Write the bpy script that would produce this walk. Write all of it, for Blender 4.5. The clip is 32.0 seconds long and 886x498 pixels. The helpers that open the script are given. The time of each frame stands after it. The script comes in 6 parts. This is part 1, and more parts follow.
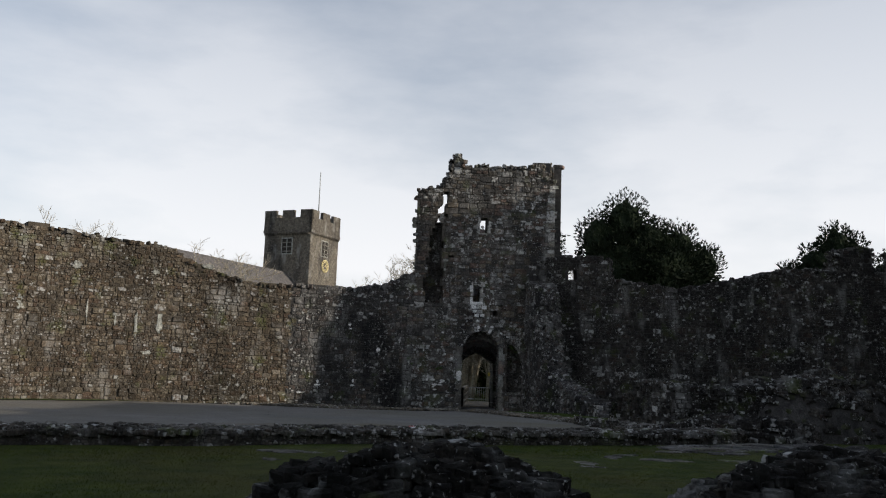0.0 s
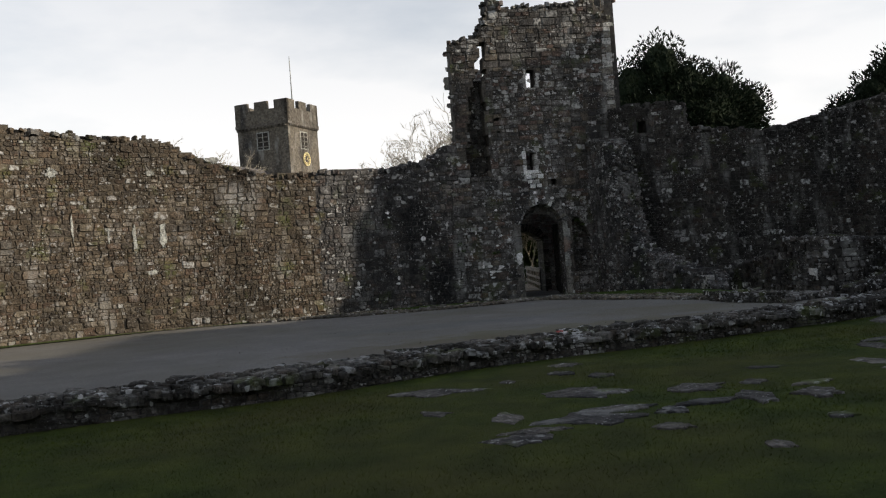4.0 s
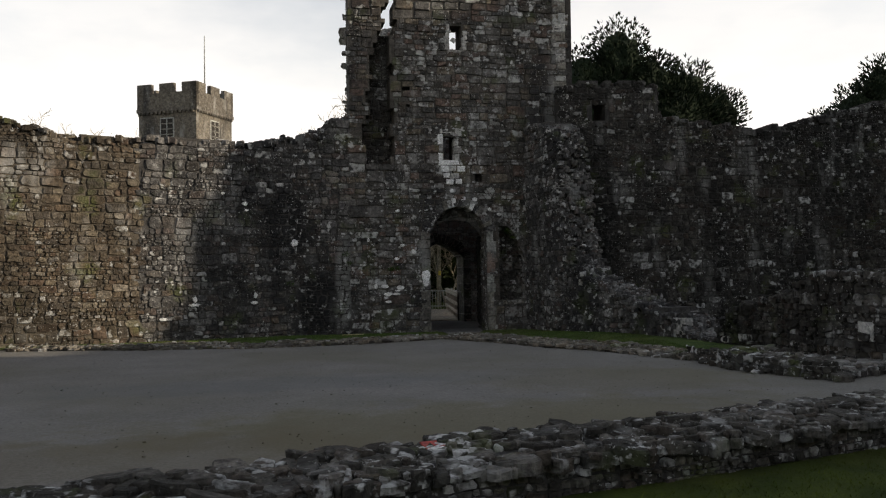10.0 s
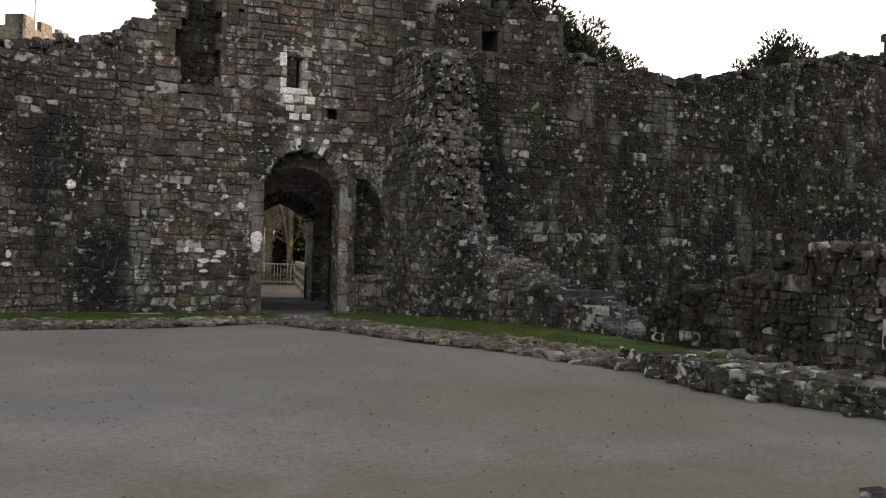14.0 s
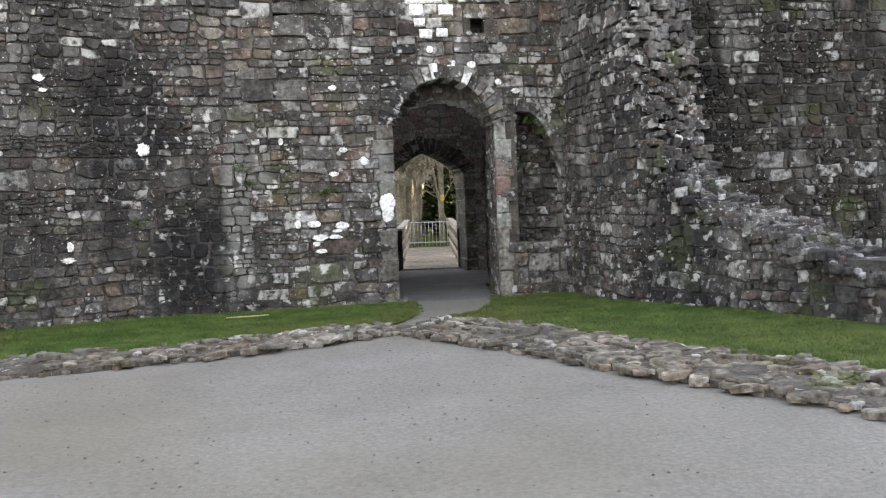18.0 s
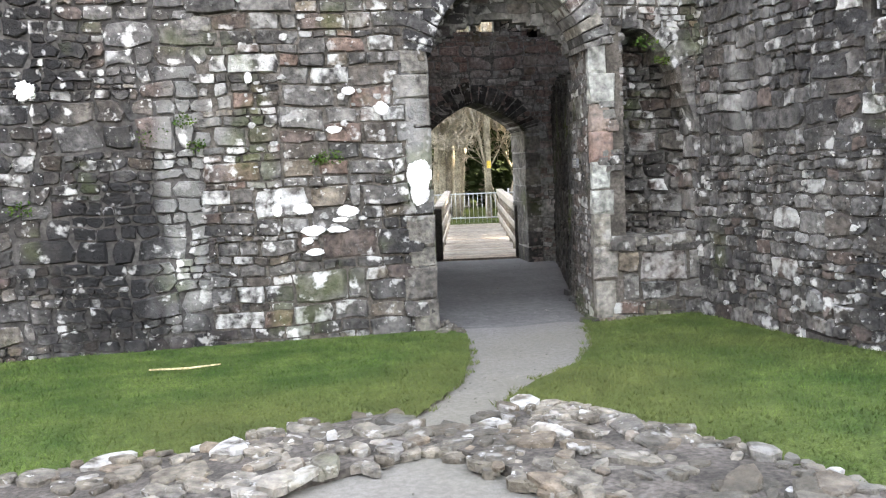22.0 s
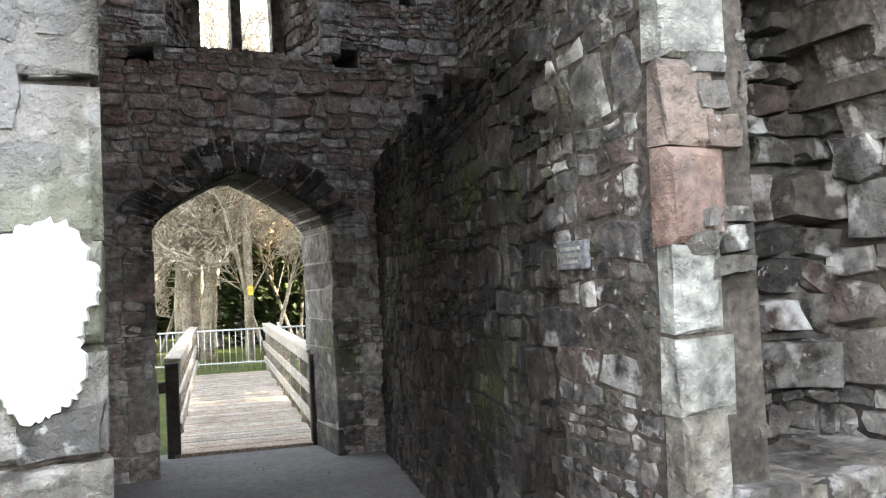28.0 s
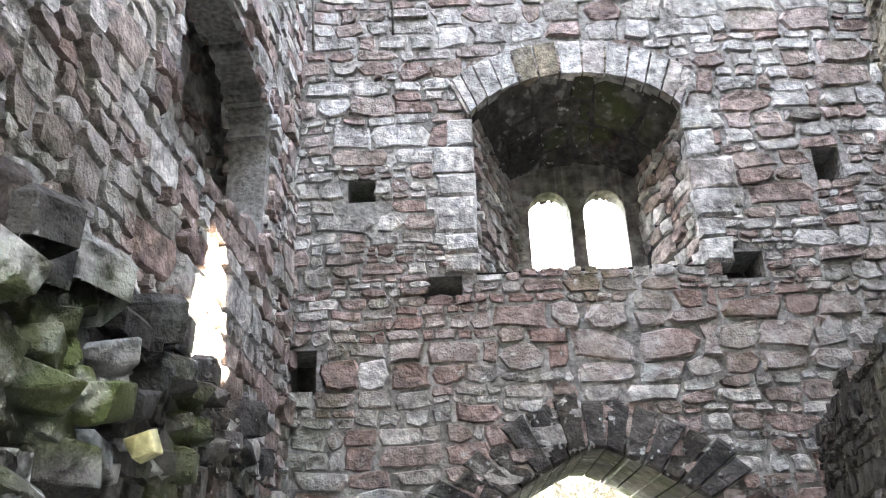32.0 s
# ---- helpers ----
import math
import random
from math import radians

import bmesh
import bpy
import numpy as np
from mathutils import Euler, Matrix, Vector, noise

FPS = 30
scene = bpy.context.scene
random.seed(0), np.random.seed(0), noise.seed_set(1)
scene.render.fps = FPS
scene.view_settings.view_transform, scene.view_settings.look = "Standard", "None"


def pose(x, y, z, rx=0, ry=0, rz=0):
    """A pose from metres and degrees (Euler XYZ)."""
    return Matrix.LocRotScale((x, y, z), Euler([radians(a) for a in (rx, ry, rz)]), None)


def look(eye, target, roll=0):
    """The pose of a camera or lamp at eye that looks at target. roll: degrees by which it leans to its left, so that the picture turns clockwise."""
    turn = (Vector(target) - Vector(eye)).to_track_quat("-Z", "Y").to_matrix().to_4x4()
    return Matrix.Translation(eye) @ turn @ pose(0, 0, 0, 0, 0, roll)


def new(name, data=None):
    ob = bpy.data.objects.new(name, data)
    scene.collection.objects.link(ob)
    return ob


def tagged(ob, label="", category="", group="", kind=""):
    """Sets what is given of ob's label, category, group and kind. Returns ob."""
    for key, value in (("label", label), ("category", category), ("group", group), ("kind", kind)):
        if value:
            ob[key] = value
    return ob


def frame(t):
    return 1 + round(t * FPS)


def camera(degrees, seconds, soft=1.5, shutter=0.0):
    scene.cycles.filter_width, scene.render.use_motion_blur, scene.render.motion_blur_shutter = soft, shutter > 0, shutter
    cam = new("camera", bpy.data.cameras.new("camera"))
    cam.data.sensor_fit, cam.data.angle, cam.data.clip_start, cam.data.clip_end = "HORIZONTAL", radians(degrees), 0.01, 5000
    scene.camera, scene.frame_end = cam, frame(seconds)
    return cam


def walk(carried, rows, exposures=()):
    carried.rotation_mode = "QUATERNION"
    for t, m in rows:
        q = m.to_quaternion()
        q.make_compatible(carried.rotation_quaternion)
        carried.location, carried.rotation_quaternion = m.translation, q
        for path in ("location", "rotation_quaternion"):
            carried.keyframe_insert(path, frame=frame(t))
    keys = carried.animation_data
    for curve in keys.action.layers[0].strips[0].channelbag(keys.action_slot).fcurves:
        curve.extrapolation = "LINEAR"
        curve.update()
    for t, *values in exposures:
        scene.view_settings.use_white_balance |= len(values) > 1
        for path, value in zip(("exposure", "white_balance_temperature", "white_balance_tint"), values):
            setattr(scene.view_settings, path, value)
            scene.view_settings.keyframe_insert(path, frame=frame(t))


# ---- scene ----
import itertools

cam = camera(54.0, 32.0, soft=1.2)
PATH = [
    (0, (-3.692, -3.332, 1.820), (-3.499, -1.361, 2.102), 2.0),
    (0.5, (-4.171, -2.856, 1.760), (-4.366, -0.878, 1.986), -1.8),
    (1, (-4.627, -2.359, 1.746), (-5.187, -0.452, 1.971), -2.9),
    (1.5, (-5.062, -1.785, 1.773), (-5.843, 0.045, 1.976), -3.4),
    (2, (-5.491, -0.976, 1.806), (-6.310, 0.842, 1.970), -4.0),
    (2.5, (-5.908, 0.152, 1.819), (-6.609, 2.018, 1.976), -4.1),
    (3, (-6.249, 1.416, 1.837), (-6.668, 3.368, 1.955), -4.1),
    (3.5, (-6.445, 2.560, 1.902), (-6.512, 4.557, 2.001), -4.2),
    (4, (-6.497, 3.499, 1.999), (-6.223, 5.480, 2.018), -4.3),
    (4.5, (-6.467, 4.294, 2.092), (-5.968, 6.231, 2.093), -4.0),
    (6.5, (-5.421, 6.857, 1.867), (-4.698, 8.721, 1.913), -0.8),
    (7, (-5.118, 7.604, 1.893), (-4.415, 9.476, 1.946), -0.9),
    (7.5, (-4.915, 8.324, 1.891), (-4.253, 10.211, 1.931), -1.0),
    (8, (-4.649, 9.066, 1.955), (-4.044, 10.972, 1.968), -1.0),
    (8.5, (-4.313, 9.791, 1.980), (-3.774, 11.716, 1.980), -1.3),
    (9, (-4.007, 10.519, 1.998), (-3.531, 12.462, 2.007), -1.3),
    (9.5, (-3.759, 11.351, 1.959), (-3.327, 13.303, 1.980), -1.1),
    (10, (-3.531, 12.266, 1.917), (-3.119, 14.222, 1.968), -0.8),
    (10.5, (-3.218, 13.226, 1.824), (-2.811, 15.183, 1.896), -0.4),
    (11, (-2.977, 14.137, 1.710), (-2.545, 16.089, 1.763), -0.3),
    (11.5, (-2.717, 14.971, 1.669), (-2.244, 16.914, 1.682), -0.4),
    (12, (-2.633, 15.671, 1.657), (-2.096, 17.597, 1.637), -0.3),
    (12.5, (-2.580, 16.073, 1.652), (-1.976, 17.979, 1.613), 0.1),
    (13, (-2.379, 16.516, 1.602), (-1.717, 18.402, 1.566), 0.8),
    (13.5, (-2.034, 17.168, 1.556), (-1.319, 19.036, 1.541), 1.4),
    (15.5, (-0.812, 19.850, 1.770), (-0.208, 21.756, 1.836), 2.4),
    (16, (-0.718, 20.448, 1.880), (-0.185, 22.376, 1.863), 0.2),
    (16.5, (-0.643, 21.072, 1.930), (-0.194, 23.018, 1.835), -1.8),
    (17, (-0.587, 21.692, 1.877), (-0.190, 23.649, 1.762), -2.5),
    (17.5, (-0.536, 22.392, 1.845), (-0.165, 24.354, 1.730), -2.4),
    (18, (-0.430, 23.026, 1.853), (-0.078, 24.991, 1.734), -2.3),
    (18.5, (-0.266, 23.691, 1.869), (0.075, 25.658, 1.744), -2.5),
    (19, (-0.170, 24.376, 1.882), (0.170, 26.343, 1.746), -2.6),
    (19.5, (-0.113, 25.016, 1.929), (0.229, 26.980, 1.772), -2.6),
    (20, (-0.025, 25.679, 1.964), (0.310, 27.642, 1.786), -2.4),
    (20.5, (0.039, 26.336, 1.935), (0.366, 28.300, 1.749), -2.5),
    (21, (0.121, 26.994, 1.936), (0.431, 28.960, 1.741), -2.6),
    (21.5, (0.198, 27.669, 1.925), (0.486, 29.638, 1.726), -2.6),
    (22, (0.264, 28.301, 1.891), (0.523, 30.274, 1.698), -2.6),
    (22.5, (0.371, 28.631, 1.882), (0.614, 30.606, 1.679), -2.4),
    (23, (0.382, 29.145, 1.857), (0.671, 31.111, 1.627), -2.2),
    (23.5, (0.456, 29.772, 1.823), (0.763, 31.733, 1.577), -2.1),
    (24, (0.569, 30.507, 1.818), (0.860, 32.470, 1.564), -2.0),
    (24.5, (0.686, 31.217, 1.815), (0.911, 33.189, 1.569), -2.2),
    (26.5, (0.619, 33.541, 1.716), (1.094, 35.474, 1.520), -4.8),
    (27, (0.855, 34.107, 1.720), (1.497, 35.993, 1.545), -5.7),
    (27.5, (1.063, 34.654, 1.721), (1.846, 36.492, 1.645), -5.4),
    (28, (1.280, 35.127, 1.754), (2.093, 36.952, 1.834), -2.8),
    (28.5, (1.515, 35.568, 1.836), (2.222, 37.412, 2.149), -0.5),
    (29, (1.681, 35.900, 1.885), (2.218, 37.786, 2.277), -0.6),
    (29.5, (1.837, 36.251, 1.901), (2.227, 38.167, 2.319), -1.9),
    (30, (1.994, 36.714, 1.930), (2.246, 38.637, 2.421), -2.3),
    (30.5, (2.105, 37.156, 1.968), (2.262, 39.059, 2.561), -1.8),
    (31, (2.130, 37.540, 1.983), (2.243, 39.415, 2.668), -1.4),
    (31.5, (2.118, 37.904, 1.976), (2.200, 39.751, 2.739), -1.2),
    (32, (2.118, 38.250, 1.984), (2.104, 40.087, 2.774), -2.1),
]
EXPOSURES = [(t, stops, kelvin, tint) for t, stops, kelvin, tint in (
    (0, -0.4, 6200, 10), (2, -0.4, 6500, 10), (3, -0.25, 6400, 10), (4.5, -0.25, 6500, 10), (9, -0.1, 6800, 10), (11, -0.05, 7000, 11), (12, 0.75, 7800, 13), (13.5, 1.05, 7700, 13), (15.5, 0.95, 7700, 13), (16.2, 1.3, 7500, 13), (17, 2.2, 7000, 13), (18, 2.42, 6900, 13), (19, 2.85, 6800, 13),
    (21, 3.3, 6800, 13), (22, 3.4, 6800, 13), (23, 3.6, 6800, 13), (24, 3.75, 6800, 13), (26.5, 3.65, 6800, 13), (28, 3.6, 6800, 12), (28.5, 3.7, 6700, 12), (29, 4.05, 6700, 12), (30, 5.15, 6700, 12), (31, 5.95, 6600, 12), (32, 6.0, 6600, 12))]
walk(cam, [(t, look(eye, target, roll)) for t, eye, target, roll in PATH], EXPOSURES)

# ---------------------------------------------------------------- light
world = bpy.data.worlds.new("sky")
scene.world = world
world.use_nodes = True
wn, wl = world.node_tree.nodes, world.node_tree.links
wn.clear()
w_out = wn.new("ShaderNodeOutputWorld")
w_bg = wn.new("ShaderNodeBackground")
w_sky = wn.new("ShaderNodeTexSky")
w_sky.sky_type = "NISHITA"
w_sky.sun_disc = False
SUN_EL, SUN_AZ = 18.0, 108.0
w_sky.sun_elevation = radians(SUN_EL)
w_sky.sun_rotation = radians(SUN_AZ)
w_co = wn.new("ShaderNodeTexCoord")
w_map = wn.new("ShaderNodeMapping")
w_map.inputs["Scale"].default_value = (1.0, 1.0, 3.0)
w_noise = wn.new("ShaderNodeTexNoise")
w_noise.inputs["Scale"].default_value = 1.5
w_noise.inputs["Detail"].default_value = 7
w_noise.inputs["Roughness"].default_value = 0.55
w_ramp = wn.new("ShaderNodeValToRGB")
w_ramp.color_ramp.elements[0].position, w_ramp.color_ramp.elements[1].position = 0.38, 0.62
w_ramp.color_ramp.elements[0].color = (0.42, 0.42, 0.42, 1)
w_mix = wn.new("ShaderNodeMixRGB")
w_mix.inputs[2].default_value = (8.9, 8.65, 8.45, 1)
wl.new(w_co.outputs["Generated"], w_map.inputs["Vector"])
wl.new(w_map.outputs["Vector"], w_noise.inputs["Vector"])
wl.new(w_noise.outputs["Fac"], w_ramp.inputs["Fac"])
w_sep = wn.new("ShaderNodeSeparateXYZ")
wl.new(w_co.outputs["Generated"], w_sep.inputs[0])
w_low = wn.new("ShaderNodeMapRange")
w_low.inputs[1].default_value, w_low.inputs[2].default_value = 0.06, 0.6
w_low.inputs[3].default_value, w_low.inputs[4].default_value = 1.0, 0.26
wl.new(w_sep.outputs["Z"], w_low.inputs[0])
w_cover = wn.new("ShaderNodeMath")
w_cover.operation = "MULTIPLY"
wl.new(w_low.outputs[0], w_cover.inputs[0])
wl.new(w_ramp.outputs["Color"], w_cover.inputs[1])
wl.new(w_cover.outputs[0], w_mix.inputs["Fac"])
wl.new(w_sky.outputs["Color"], w_mix.inputs[1])
wl.new(w_mix.outputs["Color"], w_bg.inputs["Color"])
wl.new(w_bg.outputs["Background"], w_out.inputs["Surface"])
w_bg.inputs["Strength"].default_value = 0.15

sun = new("sun", bpy.data.lights.new("sun", "SUN"))
sun.data.energy, sun.data.angle, sun.data.color = 5.0, radians(0.6), (1.0, 0.875, 0.71)
az, el = radians(SUN_AZ), radians(SUN_EL)
sun.matrix_world = look((math.sin(az) * math.cos(el) * 60, math.cos(az) * math.cos(el) * 60, math.sin(el) * 60), (0, 0, 0))


# ---------------------------------------------------------------- materials
def mat(name):
    m = bpy.data.materials.new(name)
    m.use_nodes = True
    n, l = m.node_tree.nodes, m.node_tree.links
    return m, n, l, n["Principled BSDF"]


def node(n, kind, **kw):
    x = n.new(kind)
    for k, v in kw.items():
        x.inputs[k.replace("_", " ")].default_value = v
    return x


def ramp(n, stops, constant=False):
    r = n.new("ShaderNodeValToRGB")
    cr = r.color_ramp
    if constant:
        cr.interpolation = "CONSTANT"
    while len(cr.elements) < len(stops):
        cr.elements.new(0.5)
    for e, (p, c) in zip(cr.elements, stops):
        e.position = p
        e.color = (*c, 1)
    return r


def mixc(n, l, fac, a, b, mode="MIX"):
    x = n.new("ShaderNodeMixRGB")
    x.blend_type = mode
    for i, v in ((0, fac), (1, a), (2, b)):
        if isinstance(v, (int, float)):
            x.inputs[i].default_value = v
        elif isinstance(v, tuple):
            x.inputs[i].default_value = (*v, 1)
        else:
            l.new(v, x.inputs[i])
    return x.outputs[0]


def steps(n, l, vec, scale, lo, hi, detail=4.0):
    t = node(n, "ShaderNodeTexNoise", Scale=scale, Detail=detail)
    l.new(vec, t.inputs["Vector"])
    m = n.new("ShaderNodeMapRange")
    m.inputs[1].default_value, m.inputs[2].default_value = lo, hi
    l.new(t.outputs["Fac"], m.inputs[0])
    return m.outputs[0]


def stain_at_place(n, l, pos, col, at, size, tone, most):
    """One stain with a ragged edge at its own place."""
    mv = n.new("ShaderNodeMapping")
    mv.vector_type = "TEXTURE"
    mv.inputs["Location"].default_value = at
    mv.inputs["Scale"].default_value = size
    l.new(pos, mv.inputs["Vector"])
    ln = n.new("ShaderNodeVectorMath")
    ln.operation = "LENGTH"
    l.new(mv.outputs["Vector"], ln.inputs[0])
    edge = node(n, "ShaderNodeTexNoise", Scale=1.9, Detail=6)
    l.new(pos, edge.inputs["Vector"])
    am = n.new("ShaderNodeMath")
    am.operation = "MULTIPLY_ADD"
    am.inputs[1].default_value, am.inputs[2].default_value = 1.6, -0.8
    l.new(edge.outputs["Fac"], am.inputs[0])
    su = n.new("ShaderNodeMath")
    l.new(ln.outputs["Value"], su.inputs[0])
    l.new(am.outputs[0], su.inputs[1])
    mr = n.new("ShaderNodeMapRange")
    mr.inputs[1].default_value, mr.inputs[2].default_value, mr.inputs[3].default_value, mr.inputs[4].default_value = 0.65, 1.15, most, 0
    l.new(su.outputs[0], mr.inputs[0])
    return mixc(n, l, mr.outputs[0], col, tone)


def stone_material(name, palette, stain=(0.022, 0.022, 0.025), stain_at=(0.47, 0.62), lichen=0.6, moss=0.0, bleach=0.35, crust=0.1, blots=()):
    m, n, l, b = mat(name)
    co = n.new("ShaderNodeNewGeometry")
    pos = co.outputs["Position"]
    oi = n.new("ShaderNodeObjectInfo")
    add = n.new("ShaderNodeMath")
    add.operation = "ADD"
    l.new(co.outputs["Random Per Island"], add.inputs[0])
    l.new(oi.outputs["Random"], add.inputs[1])
    fr = n.new("ShaderNodeMath")
    fr.operation = "FRACT"
    l.new(add.outputs[0], fr.inputs[0])
    k = len(palette)
    base = ramp(n, [(i / k, c) for i, c in enumerate(palette)], True)
    l.new(fr.outputs[0], base.inputs["Fac"])
    grain = steps(n, l, pos, 15, 0.3, 0.74, 8)
    g = ramp(n, [(0, (0.42, 0.42, 0.43)), (1, (1.5, 1.47, 1.43))])
    l.new(grain, g.inputs["Fac"])
    col = mixc(n, l, 1.0, base.outputs["Color"], g.outputs["Color"], "MULTIPLY")
    g2 = ramp(n, [(0, (0.62, 0.61, 0.6)), (1, (1.42, 1.42, 1.42))])
    l.new(steps(n, l, pos, 4.2, 0.33, 0.68, 7), g2.inputs["Fac"])
    col = mixc(n, l, 1.0, col, g2.outputs["Color"], "MULTIPLY")
    mp = n.new("ShaderNodeMapping")
    mp.inputs["Scale"].default_value = (1.0, 1.0, 0.38)
    l.new(pos, mp.inputs["Vector"])
    col = mixc(n, l, steps(n, l, mp.outputs["Vector"], 0.6, *stain_at, 6), col, mixc(n, l, 0.8, col, stain))
    for x, z, rx, rz, tone, most in blots:
        col = stain_at_place(n, l, pos, col, (x, 0, z), (rx, 1e4, rz), tone, most)
    pale = steps(n, l, mp.outputs["Vector"], 1.3, 0.56, 0.72, 6)
    col = mixc(n, l, pale, col, mixc(n, l, bleach, col, (0.5, 0.5, 0.48)))
    if crust:
        second = n.new("ShaderNodeMath")
        second.operation = "MULTIPLY_ADD"
        second.inputs[1].default_value, second.inputs[2].default_value = 13.7, 0.31
        l.new(fr.outputs[0], second.inputs[0])
        f2 = n.new("ShaderNodeMath")
        f2.operation = "FRACT"
        l.new(second.outputs[0], f2.inputs[0])
        pick = n.new("ShaderNodeMapRange")
        pick.inputs[1].default_value, pick.inputs[2].default_value = 1 - crust * 1.5, 1 - crust * 0.5
        l.new(f2.outputs[0], pick.inputs[0])
        cm = n.new("ShaderNodeMath")
        cm.operation = "MULTIPLY"
        l.new(pick.outputs[0], cm.inputs[0])
        l.new(steps(n, l, pos, 7.5, 0.42, 0.6, 8), cm.inputs[1])
        col = mixc(n, l, cm.outputs[0], col, (0.42, 0.42, 0.405))
        dots = n.new("ShaderNodeMath")
        dots.operation = "MULTIPLY"
        l.new(steps(n, l, pos, 19.0, 0.62, 0.69, 5), dots.inputs[0])
        l.new(steps(n, l, pos, 0.8, 0.42, 0.62, 3), dots.inputs[1])
        col = mixc(n, l, dots.outputs[0], col, (0.48, 0.48, 0.46))
    if moss:
        mm = n.new("ShaderNodeMath")
        mm.operation = "MULTIPLY"
        l.new(steps(n, l, pos, 1.1, 0.58, 0.7, 5), mm.inputs[0])
        mm.inputs[1].default_value = moss
        col = mixc(n, l, mm.outputs[0], col, (0.10, 0.13, 0.03))
    if lichen:
        big = steps(n, l, pos, 0.55, 0.42, 0.6, 3)
        small = steps(n, l, pos, 6.0, 0.585, 0.66, 9)
        mm = n.new("ShaderNodeMath")
        mm.operation = "MULTIPLY"
        l.new(big, mm.inputs[0])
        l.new(small, mm.inputs[1])
        m2 = n.new("ShaderNodeMath")
        m2.operation = "MULTIPLY"
        m2.inputs[1].default_value = lichen
        l.new(mm.outputs[0], m2.inputs[0])
        col = mixc(n, l, m2.outputs[0], col, (0.66, 0.66, 0.64))
    l.new(col, b.inputs["Base Color"])
    b.inputs["Roughness"].default_value = 0.92
    b.inputs["Specular IOR Level"].default_value = 0.2
    bt = node(n, "ShaderNodeTexNoise", Scale=34, Detail=8, Roughness=0.65)
    l.new(pos, bt.inputs["Vector"])
    bu = node(n, "ShaderNodeBump", Strength=0.55, Distance=0.03)
    l.new(bt.outputs["Fac"], bu.inputs["Height"])
    bt2 = node(n, "ShaderNodeTexNoise", Scale=8.5, Detail=5, Roughness=0.6)
    l.new(pos, bt2.inputs["Vector"])
    bu2 = node(n, "ShaderNodeBump", Strength=0.5, Distance=0.09)
    l.new(bt2.outputs["Fac"], bu2.inputs["Height"])
    l.new(bu2.outputs["Normal"], bu.inputs["Normal"])
    l.new(bu.outputs["Normal"], b.inputs["Normal"])
    return m


def blotch_material(name, a, c, scale, rough=0.95, bump=0.3, bscale=40, d=None, fine=(0.45, 1.5), moss=()):
    m, n, l, b = mat(name)
    pos = n.new("ShaderNodeNewGeometry").outputs["Position"]
    col = mixc(n, l, steps(n, l, pos, scale, 0.35, 0.68, 6), a, c)
    speck = ramp(n, [(0, (fine[0],) * 3), (1, (fine[1],) * 3)])
    l.new(steps(n, l, pos, bscale, 0.25, 0.75, 4), speck.inputs["Fac"])
    col = mixc(n, l, 1.0, col, speck.outputs["Color"], "MULTIPLY")
    mid = ramp(n, [(0, (0.78, 0.78, 0.78)), (1, (1.22, 1.22, 1.22))])
    l.new(steps(n, l, pos, bscale * 0.22, 0.3, 0.7, 6), mid.inputs["Fac"])
    col = mixc(n, l, 1.0, col, mid.outputs["Color"], "MULTIPLY")
    if d:
        col = mixc(n, l, steps(n, l, pos, 0.23, 0.42, 0.66, 6), col, mixc(n, l, 0.5, col, d))
    for x, y, rx, ry, tone, most in moss:
        col = stain_at_place(n, l, pos, col, (x, y, 0), (rx, ry, 1e4), tone, most)
    l.new(col, b.inputs["Base Color"])
    b.inputs["Roughness"].default_value = rough
    b.inputs["Specular IOR Level"].default_value = 0.2
    bt = node(n, "ShaderNodeTexNoise", Scale=bscale, Detail=6)
    l.new(pos, bt.inputs["Vector"])
    bu = node(n, "ShaderNodeBump", Strength=bump, Distance=0.03)
    l.new(bt.outputs["Fac"], bu.inputs["Height"])
    l.new(bu.outputs["Normal"], b.inputs["Normal"])
    return m


GREY = [(0.15, 0.147, 0.145), (0.20, 0.197, 0.194), (0.115, 0.113, 0.112), (0.26, 0.256, 0.25), (0.18, 0.163, 0.148), (0.225, 0.22, 0.215),
        (0.13, 0.128, 0.127), (0.20, 0.165, 0.15), (0.31, 0.306, 0.30), (0.165, 0.158, 0.15)]
BROWN = [(0.195, 0.168, 0.137), (0.245, 0.218, 0.18), (0.152, 0.132, 0.112), (0.275, 0.252, 0.215), (0.195, 0.163, 0.132), (0.18, 0.163, 0.148),
         (0.225, 0.183, 0.145), (0.33, 0.305, 0.275), (0.14, 0.127, 0.115), (0.20, 0.155, 0.128)]
RED = [(0.195, 0.155, 0.142), (0.25, 0.245, 0.235), (0.30, 0.295, 0.285), (0.175, 0.135, 0.124), (0.255, 0.25, 0.24), (0.22, 0.185, 0.172),
       (0.33, 0.32, 0.305), (0.22, 0.21, 0.195), (0.27, 0.26, 0.245), (0.19, 0.16, 0.145)]
PALE = [(0.22, 0.21, 0.19), (0.28, 0.27, 0.25), (0.18, 0.17, 0.155), (0.25, 0.22, 0.19), (0.21, 0.205, 0.195), (0.33, 0.32, 0.30)]
GREY, BROWN, PALE = ([tuple(0.58 * v for v in c) for c in pal] for pal in (GREY, BROWN, PALE))
M_GREY = stone_material("grey_rubble", GREY, stain=(0.016, 0.016, 0.018), stain_at=(0.44, 0.60), lichen=0.75, moss=0.35, crust=0.085)
